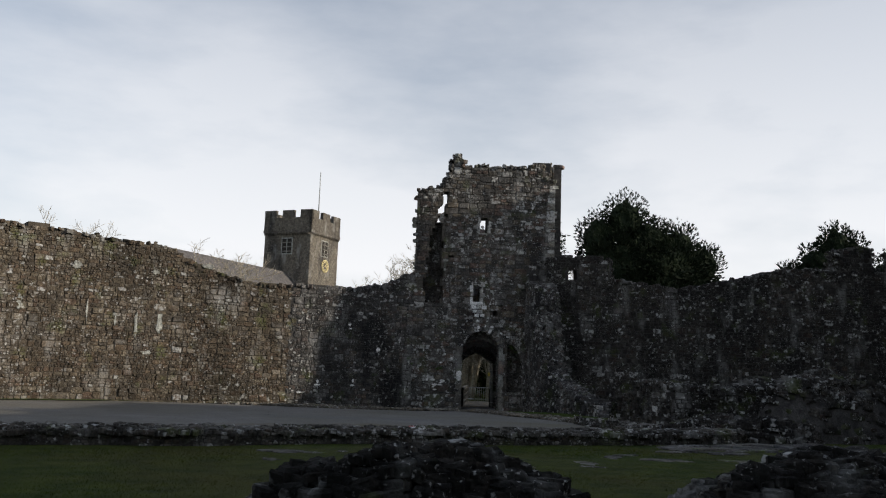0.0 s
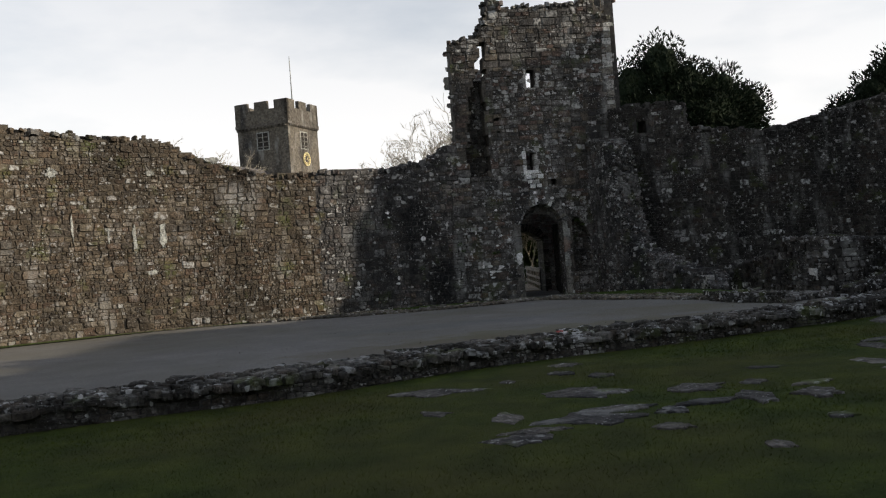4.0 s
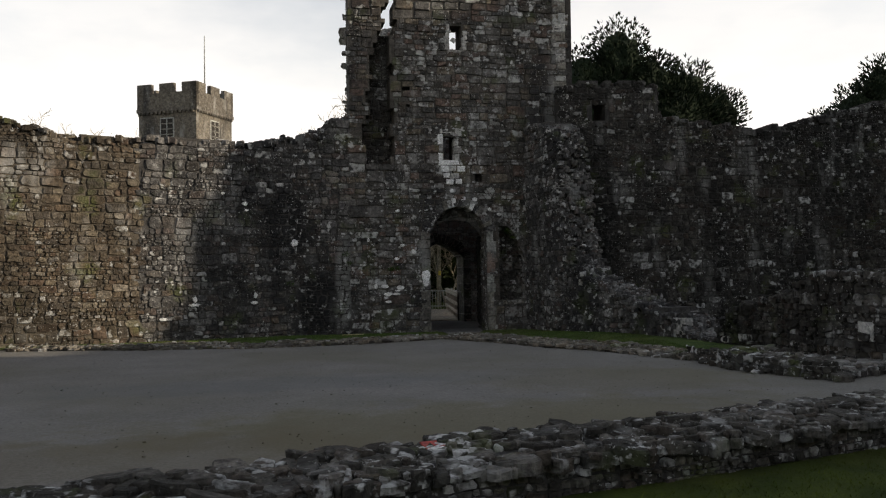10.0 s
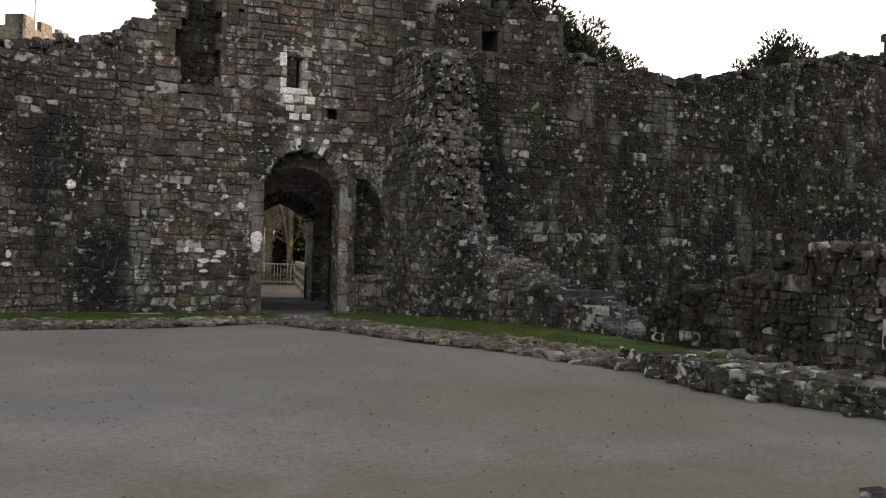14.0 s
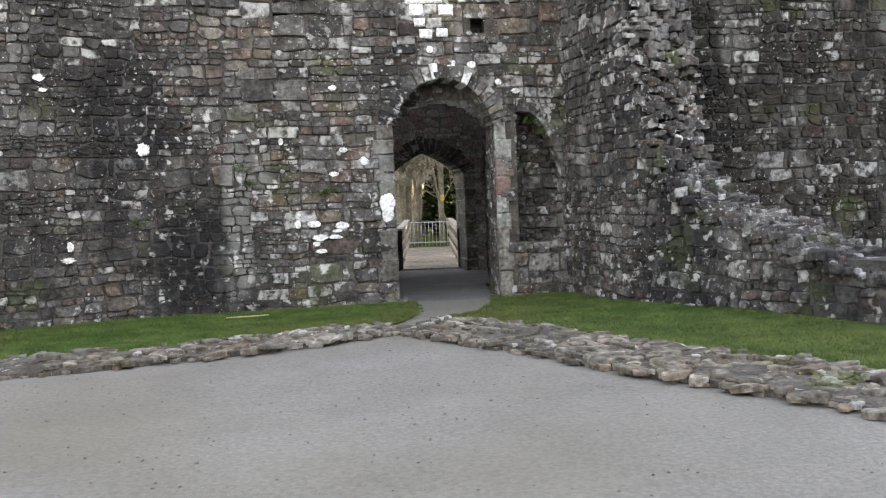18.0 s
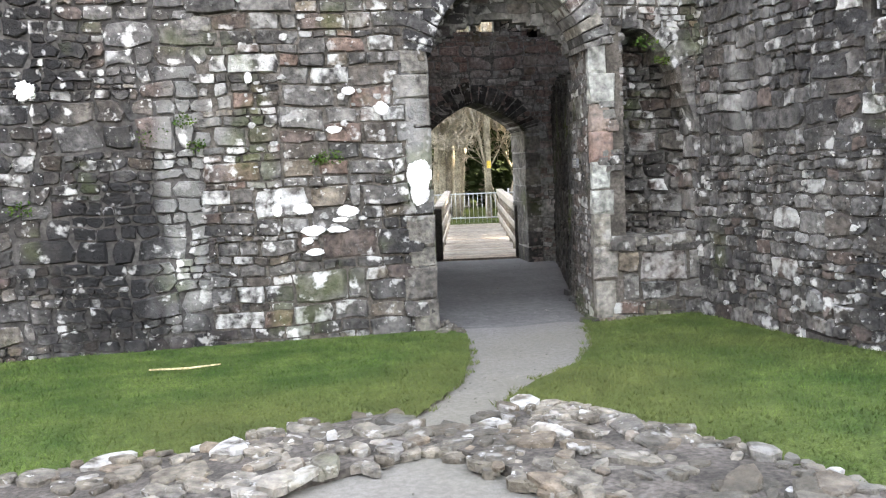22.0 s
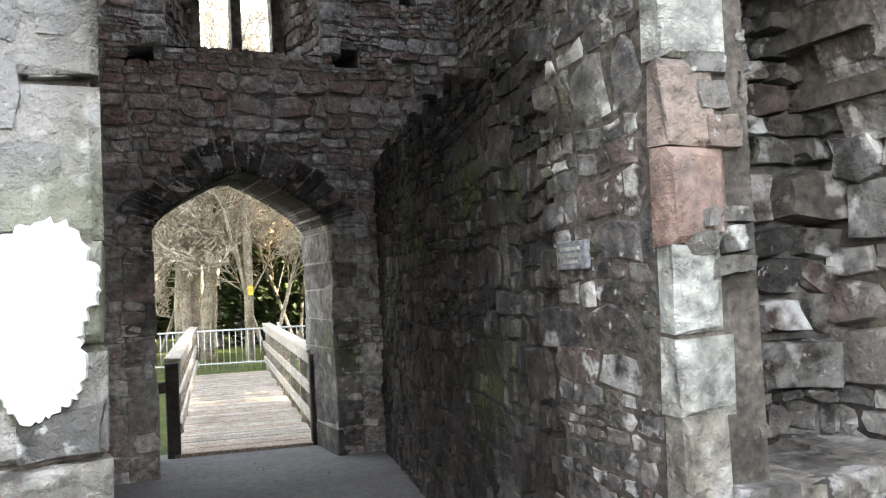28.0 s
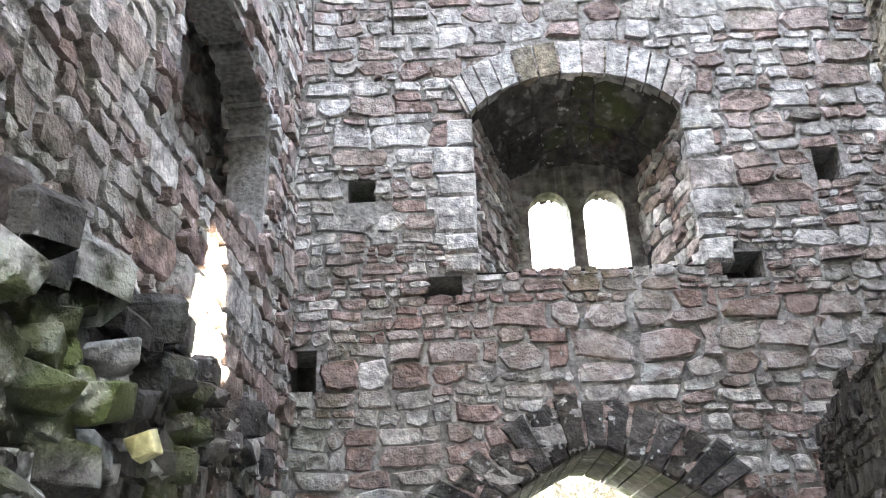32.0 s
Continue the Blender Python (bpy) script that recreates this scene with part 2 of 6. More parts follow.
BLOTS = [(-2.75, 3.1, 0.75, 1.2, (0.016, 0.016, 0.017), 0.88), (-2.05, 1.1, 0.75, 1.05, (0.016, 0.016, 0.017), 0.88), (-4.4, 1.4, 0.7, 0.9, (0.03, 0.03, 0.031), 0.6), (-1.15, 1.8, 0.26, 1.3, (0.2, 0.2, 0.19), 0.75)]
M_MIXED = stone_material("grey_brown_rubble", GREY + BROWN[5:9] + GREY, stain=(0.018, 0.018, 0.019), stain_at=(0.45, 0.61), lichen=0.7, moss=0.35, crust=0.07, blots=BLOTS)
M_FRONT = stone_material("front_rubble", [(0.88 * r, 0.87 * g, 0.845 * bl) for r, g, bl in GREY] + [(0.135, 0.1, 0.084), (0.145, 0.126, 0.1)], stain=(0.02, 0.02, 0.021), stain_at=(0.46, 0.62), lichen=0.75, moss=0.35, crust=0.12)
# GREY scaled down; part of its darkness stands in for shade on walls.
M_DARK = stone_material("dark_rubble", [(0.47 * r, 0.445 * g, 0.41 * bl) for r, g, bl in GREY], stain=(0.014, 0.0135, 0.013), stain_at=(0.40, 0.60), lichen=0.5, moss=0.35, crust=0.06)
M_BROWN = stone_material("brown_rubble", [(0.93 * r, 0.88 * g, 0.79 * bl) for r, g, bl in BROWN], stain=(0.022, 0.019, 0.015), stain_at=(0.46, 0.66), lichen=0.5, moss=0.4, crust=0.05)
M_RED = stone_material("red_rubble", [tuple(1.5 * v for v in c) for c in RED], stain=(0.11, 0.09, 0.085), stain_at=(0.55, 0.75), lichen=0.15, moss=0.3, crust=0.04, blots=[(3.2, 3.8, 2.0, 0.35, (0.26, 0.17, 0.145), 0.4)])
# Grey rubble coloured darker to stand in for dim light in the passage.
M_PASSAGE = stone_material("passage_shade_rubble", [(0.052, 0.05, 0.046), (0.068, 0.064, 0.058), (0.039, 0.038, 0.036), (0.058, 0.054, 0.047), (0.083, 0.079, 0.071), (0.049, 0.043, 0.038)], stain=(0.018, 0.018, 0.0175), stain_at=(0.46, 0.66), bleach=0.12, lichen=0.2, moss=0.5, crust=0)
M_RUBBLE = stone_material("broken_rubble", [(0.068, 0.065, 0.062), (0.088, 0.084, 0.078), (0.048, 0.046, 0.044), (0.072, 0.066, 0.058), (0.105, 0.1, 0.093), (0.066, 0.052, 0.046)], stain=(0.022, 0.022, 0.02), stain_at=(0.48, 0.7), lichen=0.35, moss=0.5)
# BROWN brightened and warmed, so that sunlight on the tower is in the colour.
M_TOWER = stone_material("sunlit_tower_rubble", [(2.3 * r, 2.16 * g, 1.88 * bl) for r, g, bl in BROWN], stain=(0.035, 0.035, 0.025), stain_at=(0.5, 0.72), lichen=0.3, moss=0.7, crust=0.05)
# Reddish stone, also darkened for the shadow that lies over the plinth.
M_FOOT = stone_material("reddish_rubble", [(0.06, 0.036, 0.029), (0.075, 0.052, 0.042), (0.045, 0.031, 0.026), (0.1, 0.08, 0.066), (0.078, 0.057, 0.048)], stain=(0.022, 0.018, 0.015), stain_at=(0.44, 0.64), lichen=0.6, moss=0.5, crust=0.05)
M_ASHLAR = stone_material("pale_ashlar", [(0.22, 0.195, 0.15), (0.25, 0.225, 0.175), (0.20, 0.18, 0.145)], stain_at=(0.6, 0.8), lichen=0.2)
M_KERB = stone_material("kerb_rubble", [(1.22 * r, 1.17 * g, 1.05 * bl) for r, g, bl in PALE], stain=(0.06, 0.058, 0.048), stain_at=(0.46, 0.66), lichen=0.35, moss=0.5, bleach=0.2, crust=0.06)
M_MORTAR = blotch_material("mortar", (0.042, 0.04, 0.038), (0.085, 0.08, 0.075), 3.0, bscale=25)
M_JOINT = blotch_material("grey_joint_mortar", (0.06, 0.058, 0.054), (0.128, 0.123, 0.115), 3.5, bscale=25)
M_BED = blotch_material("earthy_mortar", (0.055, 0.05, 0.043), (0.12, 0.108, 0.094), 5.0, bump=0.7, bscale=30)
M_LIME = blotch_material("lime_mortar", (0.2, 0.193, 0.18), (0.32, 0.31, 0.29), 2.2, bump=0.6, bscale=30)
# Mossy stone coloured near black, with the stumps' deep shade put in.
M_STUMP = stone_material("shaded_mossy_rubble", [(0.022, 0.021, 0.018), (0.033, 0.031, 0.027), (0.016, 0.016, 0.014), (0.043, 0.039, 0.033)], stain=(0.008, 0.008, 0.007), stain_at=(0.42, 0.6), lichen=0.5, moss=0.9, crust=0.02)
M_LEDGE = stone_material("dark_kerb_rubble", [(0.07, 0.066, 0.058), (0.105, 0.1, 0.088), (0.05, 0.048, 0.043), (0.135, 0.126, 0.112), (0.086, 0.074, 0.062)], stain=(0.022, 0.021, 0.018), stain_at=(0.46, 0.66), lichen=0.9, moss=0.6, crust=0.12)
M_MORTAR_B = blotch_material("brown_mortar", (0.065, 0.055, 0.043), (0.105, 0.09, 0.07), 1.2)
M_GRASS = blotch_material("grass", (0.024, 0.041, 0.004), (0.062, 0.083, 0.01), 1.5, bump=0.8, bscale=90, d=(0.075, 0.06, 0.02))
M_TURF = blotch_material("turf", (0.038, 0.072, 0.015), (0.084, 0.12, 0.03), 2.2, bump=0.8, bscale=90, d=(0.085, 0.088, 0.024))
M_GRAVEL = blotch_material("gravel", (0.163, 0.157, 0.146), (0.2, 0.193, 0.18), 1.1, bump=0.06, bscale=130, d=(0.13, 0.122, 0.085), fine=(0.72, 1.28),
                           moss=[(-1.0, 21.5, 4.5, 1.5, (0.115, 0.1, 0.045), 0.5), (-4.5, 20.6, 3.0, 1.1, (0.12, 0.1, 0.06), 0.45), (1.6, 24.5, 2.2, 1.6, (0.12, 0.105, 0.055), 0.35), (-3.4, 25.5, 4.0, 0.9, (0.12, 0.125, 0.125), 0.4)])
# Darker than the court gravel, partly in place of shade in the passage.
M_PATH = blotch_material("passage_grit", (0.112, 0.11, 0.106), (0.15, 0.147, 0.141), 1.3, bump=0.15, bscale=70, d=(0.085, 0.083, 0.078), fine=(0.6, 1.4))
M_SLATE = blotch_material("slate_roof", (0.09, 0.085, 0.085), (0.14, 0.13, 0.125), 2.0)
M_WOOD = blotch_material("weathered_wood", (0.21, 0.18, 0.145), (0.28, 0.245, 0.20), 3.0)


# ---------------------------------------------------------------- builders
def part(name, bm, material, parent=None, label="", kind=""):
    me = bpy.data.meshes.new(name)
    bm.to_mesh(me)
    bm.free()
    return link(name, me, material, parent, label, kind)


def link(name, me, material, parent=None, label="", kind=""):
    if material and not me.materials:
        me.materials.append(material)
    ob = new(name, me)
    if parent:
        ob.parent = parent
    return tagged(ob, label=label, kind=kind)


def mesh(name, verts, faces):
    me = bpy.data.meshes.new(name)
    me.from_pydata(verts, [], faces)
    me.update()
    return me


def smooth_line(points):
    """A plan line through points, and its mapping from (along, up, out) to a place. Out is to the right of the way."""
    p = [Vector((x, y)) for x, y in points]
    seg = [(b - a).length for a, b in zip(p, p[1:])]
    acc = [0]
    for s in seg:
        acc.append(acc[-1] + s)
    nor = [Vector(((b - a).y, -(b - a).x)).normalized() for a, b in zip(p, p[1:])]
    vn = [nor[0]] + [((a + b) / (1 + a.dot(b))) for a, b in zip(nor, nor[1:])] + [nor[-1]]

    def at(u, v, d):
        i = 0
        while i < len(seg) - 1 and u > acc[i + 1]:
            i += 1
        f = (u - acc[i]) / seg[i]
        q = p[i].lerp(p[i + 1], f)
        g = min(1, max(0, f))
        o = vn[i].lerp(vn[i + 1], g)
        return (q.x + o.x * d, q.y + o.y * d, v)
    return at, acc[-1]


def lerp_table(table):
    xs, ys = [a for a, _ in table], [b for _, b in table]
    return lambda x: float(np.interp(x, xs, ys))


def core(at, length, low, high, keep, thick, cell=0.2, sink=0.012):
    """The body of a wall: cells of its face kept where keep(u, v), run through its thickness."""
    nu, nv = max(1, round(length / cell)), max(1, round((high - low) / cell))
    du, dv = length / nu, (high - low) / nv
    on = [[keep((i + 0.5) * du, low + (j + 0.5) * dv) for j in range(nv)] for i in range(nu)]
    verts, faces, index = [], [], {}

    def vert(i, j, k):
        key = (i, j, k)
        if key not in index:
            index[key] = len(verts)
            verts.append(at(i * du, low + j * dv, -sink if k == 0 else -thick))
        return index[key]
    for i in range(nu):
        for j in range(nv):
            if not on[i][j]:
                continue
            a, b, c, d = (i, j), (i + 1, j), (i + 1, j + 1), (i, j + 1)
            faces.append([vert(*q, 0) for q in (a, b, c, d)])
            faces.append([vert(*q, 1) for q in (d, c, b, a)])
            for (q, r), (x, y) in (((b, a), (0, -1)), ((c, b), (1, 0)), ((d, c), (0, 1)), ((a, d), (-1, 0))):
                if not (0 <= i + x < nu and 0 <= j + y < nv and on[i + x][j + y]):
                    faces.append([vert(*q, 0), vert(*r, 0), vert(*r, 1), vert(*q, 1)])
    return mesh("core", verts, faces)


def warp(u, v):
    return (u + 0.035 * noise.noise((u * 1.6, v * 1.6, 5.0)) + 0.018 * noise.noise((u * 5, v * 5, 3.0)),
            v + 0.035 * noise.noise((u * 0.9, v * 1.2, 9.0)) + 0.028 * noise.noise((u * 4, v * 4, 7.0)))


def rubble_cells(rng, length, low, high, size, flat, slim):
    """Cells of random rubble: blocks of a few short courses, each block with joints of its own."""
    v = low
    while v < high:
        tall = rng.uniform(0.3, 0.5) * size * flat
        u = -rng.uniform(0, 0.6) * size
        while u < length:
            wide = rng.uniform(0.4, 1.15) * size
            cuts = [rng.uniform(0.55, 1.7) for _ in range(rng.choice((2, 2, 3, 3, 4)))]
            z = v
            for c in cuts:
                h = tall * c / sum(cuts)
                x, end = u, u + wide
                while x < end - 1e-6:
                    w = max(0.075 * size, min(0.5 * size, h * rng.uniform(*slim)))
                    if end - x - w < 0.07 * size:
                        w = end - x
                    yield x + w / 2, z + h / 2, w, h
                    x += w
                z += h
            u += wide
        v += tall


def stone_shapes(rng, length, low, high, keep, size=1.0, gap=0.006, flat=1.0, proud=1.0, slim=(0.9, 2.4), square=1.0):
    """Stones over a face: each a list of eight outer and eight inner (u, v, d)."""
    for cu, cv, w, hh in rubble_cells(rng, length, low, high, size, flat, slim):
        lo, hi = keep(cu - w * 0.42, cv), keep(cu + w * 0.42, cv)
        if lo != hi:
            w = w * 0.55
            cu += w * 0.4 if hi else -w * 0.4
            lo = hi = keep(cu - w * 0.4, cv) and keep(cu + w * 0.4, cv)
        if not (-0.02 < cu < length + 0.02 and lo and hi and keep(cu, cv)):
            continue
        j = min(0.03, hh * 0.16) * square
        c = []
        for sx, sy in ((-1, -1), (0, -1), (1, -1), (1, 0), (1, 1), (0, 1), (-1, 1), (-1, 0)):
            k2 = 1 - 0.14 * square if sx and sy else 1.0
            c.append((cu + sx * (w / 2 - gap) * k2 ** (rng.random() * 1.5) + rng.uniform(-j, j),
                      cv + sy * (hh / 2 - gap * 0.7) * k2 ** (rng.random() * 1.5) + rng.uniform(-j, j) * 0.7))
        dep = (rng.uniform(0.006, 0.034) + (0.03 if rng.random() < 0.08 else 0)) * proud
        tu, tv = rng.uniform(-0.06, 0.06) * proud, rng.uniform(-0.1, 0.1) * proud
        s = rng.uniform(0.82, 0.92)
        yield (cu, cv, [(*warp(a, b2), -0.016 * max(0.3, min(1, proud))) for a, b2 in c]
               + [(*warp(cu + (a - cu) * s, cv + (b2 - cv) * s), dep + (a - cu) * tu + (b2 - cv) * tv + rng.uniform(-0.006, 0.006)) for a, b2 in c])


RING = [(i, (i + 1) % 8, 8 + (i + 1) % 8, 8 + i) for i in range(8)] + [tuple(range(8, 16))]


def face_stones(parent, at, length, low, high, keep, material, seed, size=1.0, near=None, flat=1.0, most=300, proud=1.0, slim=(0.9, 2.4), square=1.0):
    """Stones of a face: those that near() picks are pieces of their own, the rest one mesh."""
    rng = random.Random(seed)
    verts, faces, singles = [], [], []
    for cu, cv, ring in stone_shapes(rng, length, low, high, keep, size, flat=flat, proud=proud, slim=slim, square=square):
        pts = [at(*q) for q in ring]
        if near and len(singles) < most and near(cu, cv):
            singles.append(pts)
            continue
        o = len(verts)
        verts += pts
        faces += [tuple(o + i for i in f) for f in RING]
    if verts:
        link("stonework", mesh("stonework", verts, faces), material, parent, kind="stuff")
    PIECES.append((parent, singles, material, RING))


PIECES = []


def lay_pieces():
    for parent, singles, material, shape in PIECES:
        for pts in singles:
            c = sum((Vector(p) for p in pts), Vector()) / len(pts)
            ob = link("stone", mesh("stone", [Vector(p) - c for p in pts], shape), material, parent)
            ob.location = c


def rock(verts, faces, c, a, b, h, rng, tilt=0.25):
    """A flat broken stone: seven-sided, with a smaller top."""
    o, t, n = len(verts), rng.uniform(0, 6.3), 7
    ca, sa = math.cos(t), math.sin(t)
    tx, ty = rng.uniform(-tilt, tilt), rng.uniform(-tilt, tilt)
    rim = [(6.2832 * (i + rng.uniform(-0.3, 0.3)) / n, rng.uniform(0.72, 1.12)) for i in range(n)]
    for k, s in ((-1, 0.96), (0.6, 1.0), (1.0, rng.uniform(0.8, 0.93))):
        for w, r in rim:
            x, y = a * r * s * math.cos(w), b * r * s * math.sin(w)
            verts.append((c[0] + x * ca - y * sa, c[1] + x * sa + y * ca, c[2] + h * k + x * tx + y * ty + (rng.uniform(-0.12, 0.12) * h if k > 0 else 0)))
    for k in (0, 1):
        faces.extend((o + k * n + i, o + k * n + (i + 1) % n, o + (k + 1) * n + (i + 1) % n, o + (k + 1) * n + i) for i in range(n))
    faces.append(tuple(o + 2 * n + i for i in range(n)))


def wall(name, points, top, low=0.0, thick=1.0, holes=(), material=M_GREY, seed=1, size=1.0, cell=0.2, label="", near=None,
         both=False, mortar=M_MORTAR, back_material=None, base=None, most=300, flat=1.0, ragged=0.09, caps=True, proud=1.0, loose=22, cap=1.0, slim=(0.9, 2.4), ends=(), square=1.0):
    at, length = smooth_line(points)
    prof = lerp_table(top) if isinstance(top, (list, tuple)) else (lambda u: top)
    foot = lerp_table(base) if base else (lambda u: low)
    high = max(b for _, b in top) + 0.3 if isinstance(top, (list, tuple)) else top + 0.3

    def keep(u, v):
        if v < foot(u):
            return False
        q = round(u / 0.34)
        if v > prof(u) + ragged * math.sin(q * 12.9898) + ragged * 0.7 * math.sin(q * 4.1 + round(u / 0.9)):
            return False
        return not any(h(u, v) for h in holes)
    ob = link(name, core(at, length, low, high, keep, thick, cell, 0.012 * max(0.25, min(1, proud))), mortar)
    tagged(ob, label=label, category="wall", kind="structure")
    face_stones(ob, at, length, low, high, keep, material, seed, size, near, flat, most, proud, slim, square)
    if caps and isinstance(top, (list, tuple)):
        rng, verts, faces = random.Random(seed), [], []
        steep = sum(abs(b[1] - a[1]) for a, b in zip(top, top[1:]))
        for _ in range(int((length + steep) * thick * loose)):
            u = rng.uniform(0, length)
            if rng.random() < steep / (length + steep):
                k = rng.choices(range(len(top) - 1), [abs(b[1] - a[1]) + 0.01 for a, b in zip(top, top[1:])])[0]
                u = rng.uniform(top[k][0] - 0.1, min(length, top[k + 1][0]) + 0.1)
            lo, hi = min(prof(u - 0.15), prof(u + 0.15)), max(prof(u - 0.15), prof(u + 0.15))
            z = rng.uniform(lo, hi) + rng.uniform(-0.06, 0.06)
            rock(verts, faces, at(u, z, -rng.uniform(-0.03, thick + 0.03)), rng.uniform(0.1, 0.22) * cap, rng.uniform(0.08, 0.16) * cap, rng.uniform(0.04, 0.09) * cap, rng)
        link('top_stones', mesh('top_stones', verts, faces), material, ob, kind='stuff')
    for end in ends:
        def at4(u, v, d):
            return at(length + d, v, -u) if end else at(-d, v, u - thick)
        face_stones(ob, at4, thick, low, high, lambda u, v: 0 < u < thick and keep(length - 0.06 if end else 0.06, v), material, seed + 70 + end, size, flat=flat, proud=proud, slim=slim)
    if both:
        def at2(u, v, d):
            return at(length - u, v, -thick - d)
        face_stones(ob, at2, length, low, high, lambda u, v: keep(length - u, v), back_material or material, seed + 50, size, flat=flat, proud=proud, slim=slim)
    return ob, at, length


def box_hole(u0, u1, v0, v1):
    return lambda u, v: u0 < u < u1 and v0 < v < v1


def arch_rise(t, shape):
    """Height of an arch at t from -1 to 1; shape: the two exponents, pointed or round."""
    return max(0.0, 1 - abs(t) ** shape[0]) ** shape[1]


ROUND, POINTED, FLAT = (2.0, 0.65), (1.15, 0.75), (2.0, 0.8)


def arch_hole(u0, u1, v0, spring, apex, shape=ROUND):
    mid, half = (u0 + u1) / 2, (u1 - u0) / 2

    def f(u, v):
        return u0 < u < u1 and v > v0 and v < spring + (apex - spring) * arch_rise((u - mid) / half, shape)
    return f


def slab(name, poly, z, material, label="", category=""):
    """A flat sheet of ground over a plan outline; z may be a function of the place."""
    zf = z if callable(z) else (lambda x, y: z)
    bm = bmesh.new()
    vs = [bm.verts.new((x, y, 0)) for x, y in poly]
    bm.faces.new(vs)
    bmesh.ops.triangulate(bm, faces=bm.faces[:])
    for _ in range(4):
        bmesh.ops.subdivide_edges(bm, edges=[e for e in bm.edges if e.calc_length() > 0.8], cuts=1)
        bmesh.ops.triangulate(bm, faces=bm.faces[:])
    for v in bm.verts:
        v.co.z = zf(v.co.x, v.co.y)
    for f in bm.faces:
        if f.normal.z < 0:
            f.normal_flip()
        f.smooth = True
    ob = part(name, bm, material)
    return tagged(ob, label=label, category=category, kind="structure")


def court(x, y):
    return float(np.interp(y, [14, 18, 33, 37.5, 44, 46], [0.26, 0.27, 0.27, 0.1, 0.03, 0.0])) + 0.012 * noise.noise((x * 0.6, y * 0.6, 0))


def tube(bm, pts, radii, sides=8, cap=True):
    rings = []
    for i, (p, r) in enumerate(zip(pts, radii)):
        p = Vector(p)
        a, b = Vector(pts[max(0, i - 1)]), Vector(pts[min(len(pts) - 1, i + 1)])
        d = (b - a).normalized()
        x = d.orthogonal().normalized() if abs(d.z) > 0.99 else d.cross(Vector((0, 0, 1))).normalized()
        y = d.cross(x)
        rings.append([bm.verts.new(p + (x * math.cos(6.2832 * k / sides) + y * math.sin(6.2832 * k / sides)) * r) for k in range(sides)])
    for a, b in zip(rings, rings[1:]):
        for k in range(sides):
            bm.faces.new((a[k], a[(k + 1) % sides], b[(k + 1) % sides], b[k])).smooth = True
    if cap:
        bm.faces.new(rings[0][::-1])
        bm.faces.new(rings[-1])


def block(bm, lo, hi, bevel=0.01, m=None):
    """A bevelled block between two corners."""
    g = bmesh.ops.create_cube(bm, size=1)
    for v in g["verts"]:
        v.co = Vector([lo[i] + (v.co[i] + 0.5) * (hi[i] - lo[i]) for i in range(3)])
    if bevel:
        es = {e for v in g["verts"] for e in v.link_edges}
        out = bmesh.ops.bevel(bm, geom=list(es), offset=bevel, segments=1, affect="EDGES")
        vs = {v for f in out["faces"] for v in f.verts} | {v for v in g["verts"] if v.is_valid}
    else:
        vs = set(g["verts"])
    if m:
        bmesh.ops.transform(bm, matrix=m, verts=list(vs))
    return bm


def dressed(name, at, u0, u1, v0, v1, d0, d1, material, parent, rng, label=""):
    """One dressed stone of a jamb: a worn block in a wall's own (along, up, out)."""
    j = lambda: rng.uniform(-0.012, 0.012)
    verts = []
    for d, s in ((d0, 0.0), (d1 - 0.02, 0.0), (d1, 0.022)):
        for a, b in ((u0 + s, v0 + s), (u1 - s, v0 + s), (u1 - s, v1 - s), (u0 + s, v1 - s)):
            verts.append(at(a + j(), b + j(), d + (j() * 0.6 if d != d0 else 0)))
    faces = [(0 + k, (k + 1) % 4, 4 + (k + 1) % 4, 4 + k) for k in range(4)] + [(4 + k, 4 + (k + 1) % 4, 8 + (k + 1) % 4, 8 + k) for k in range(4)] + [(8, 9, 10, 11), (3, 2, 1, 0)]
    return link(name, mesh(name, verts, faces), material, parent, label)


def arch_curve(u0, u1, spring, apex, shape, n):
    mid, half = (u0 + u1) / 2, (u1 - u0) / 2
    out = []
    for i in range(n + 1):
        t = -math.cos(math.pi * i / n)
        out.append((mid + half * t, spring + (apex - spring) * arch_rise(t, shape)))
    return out


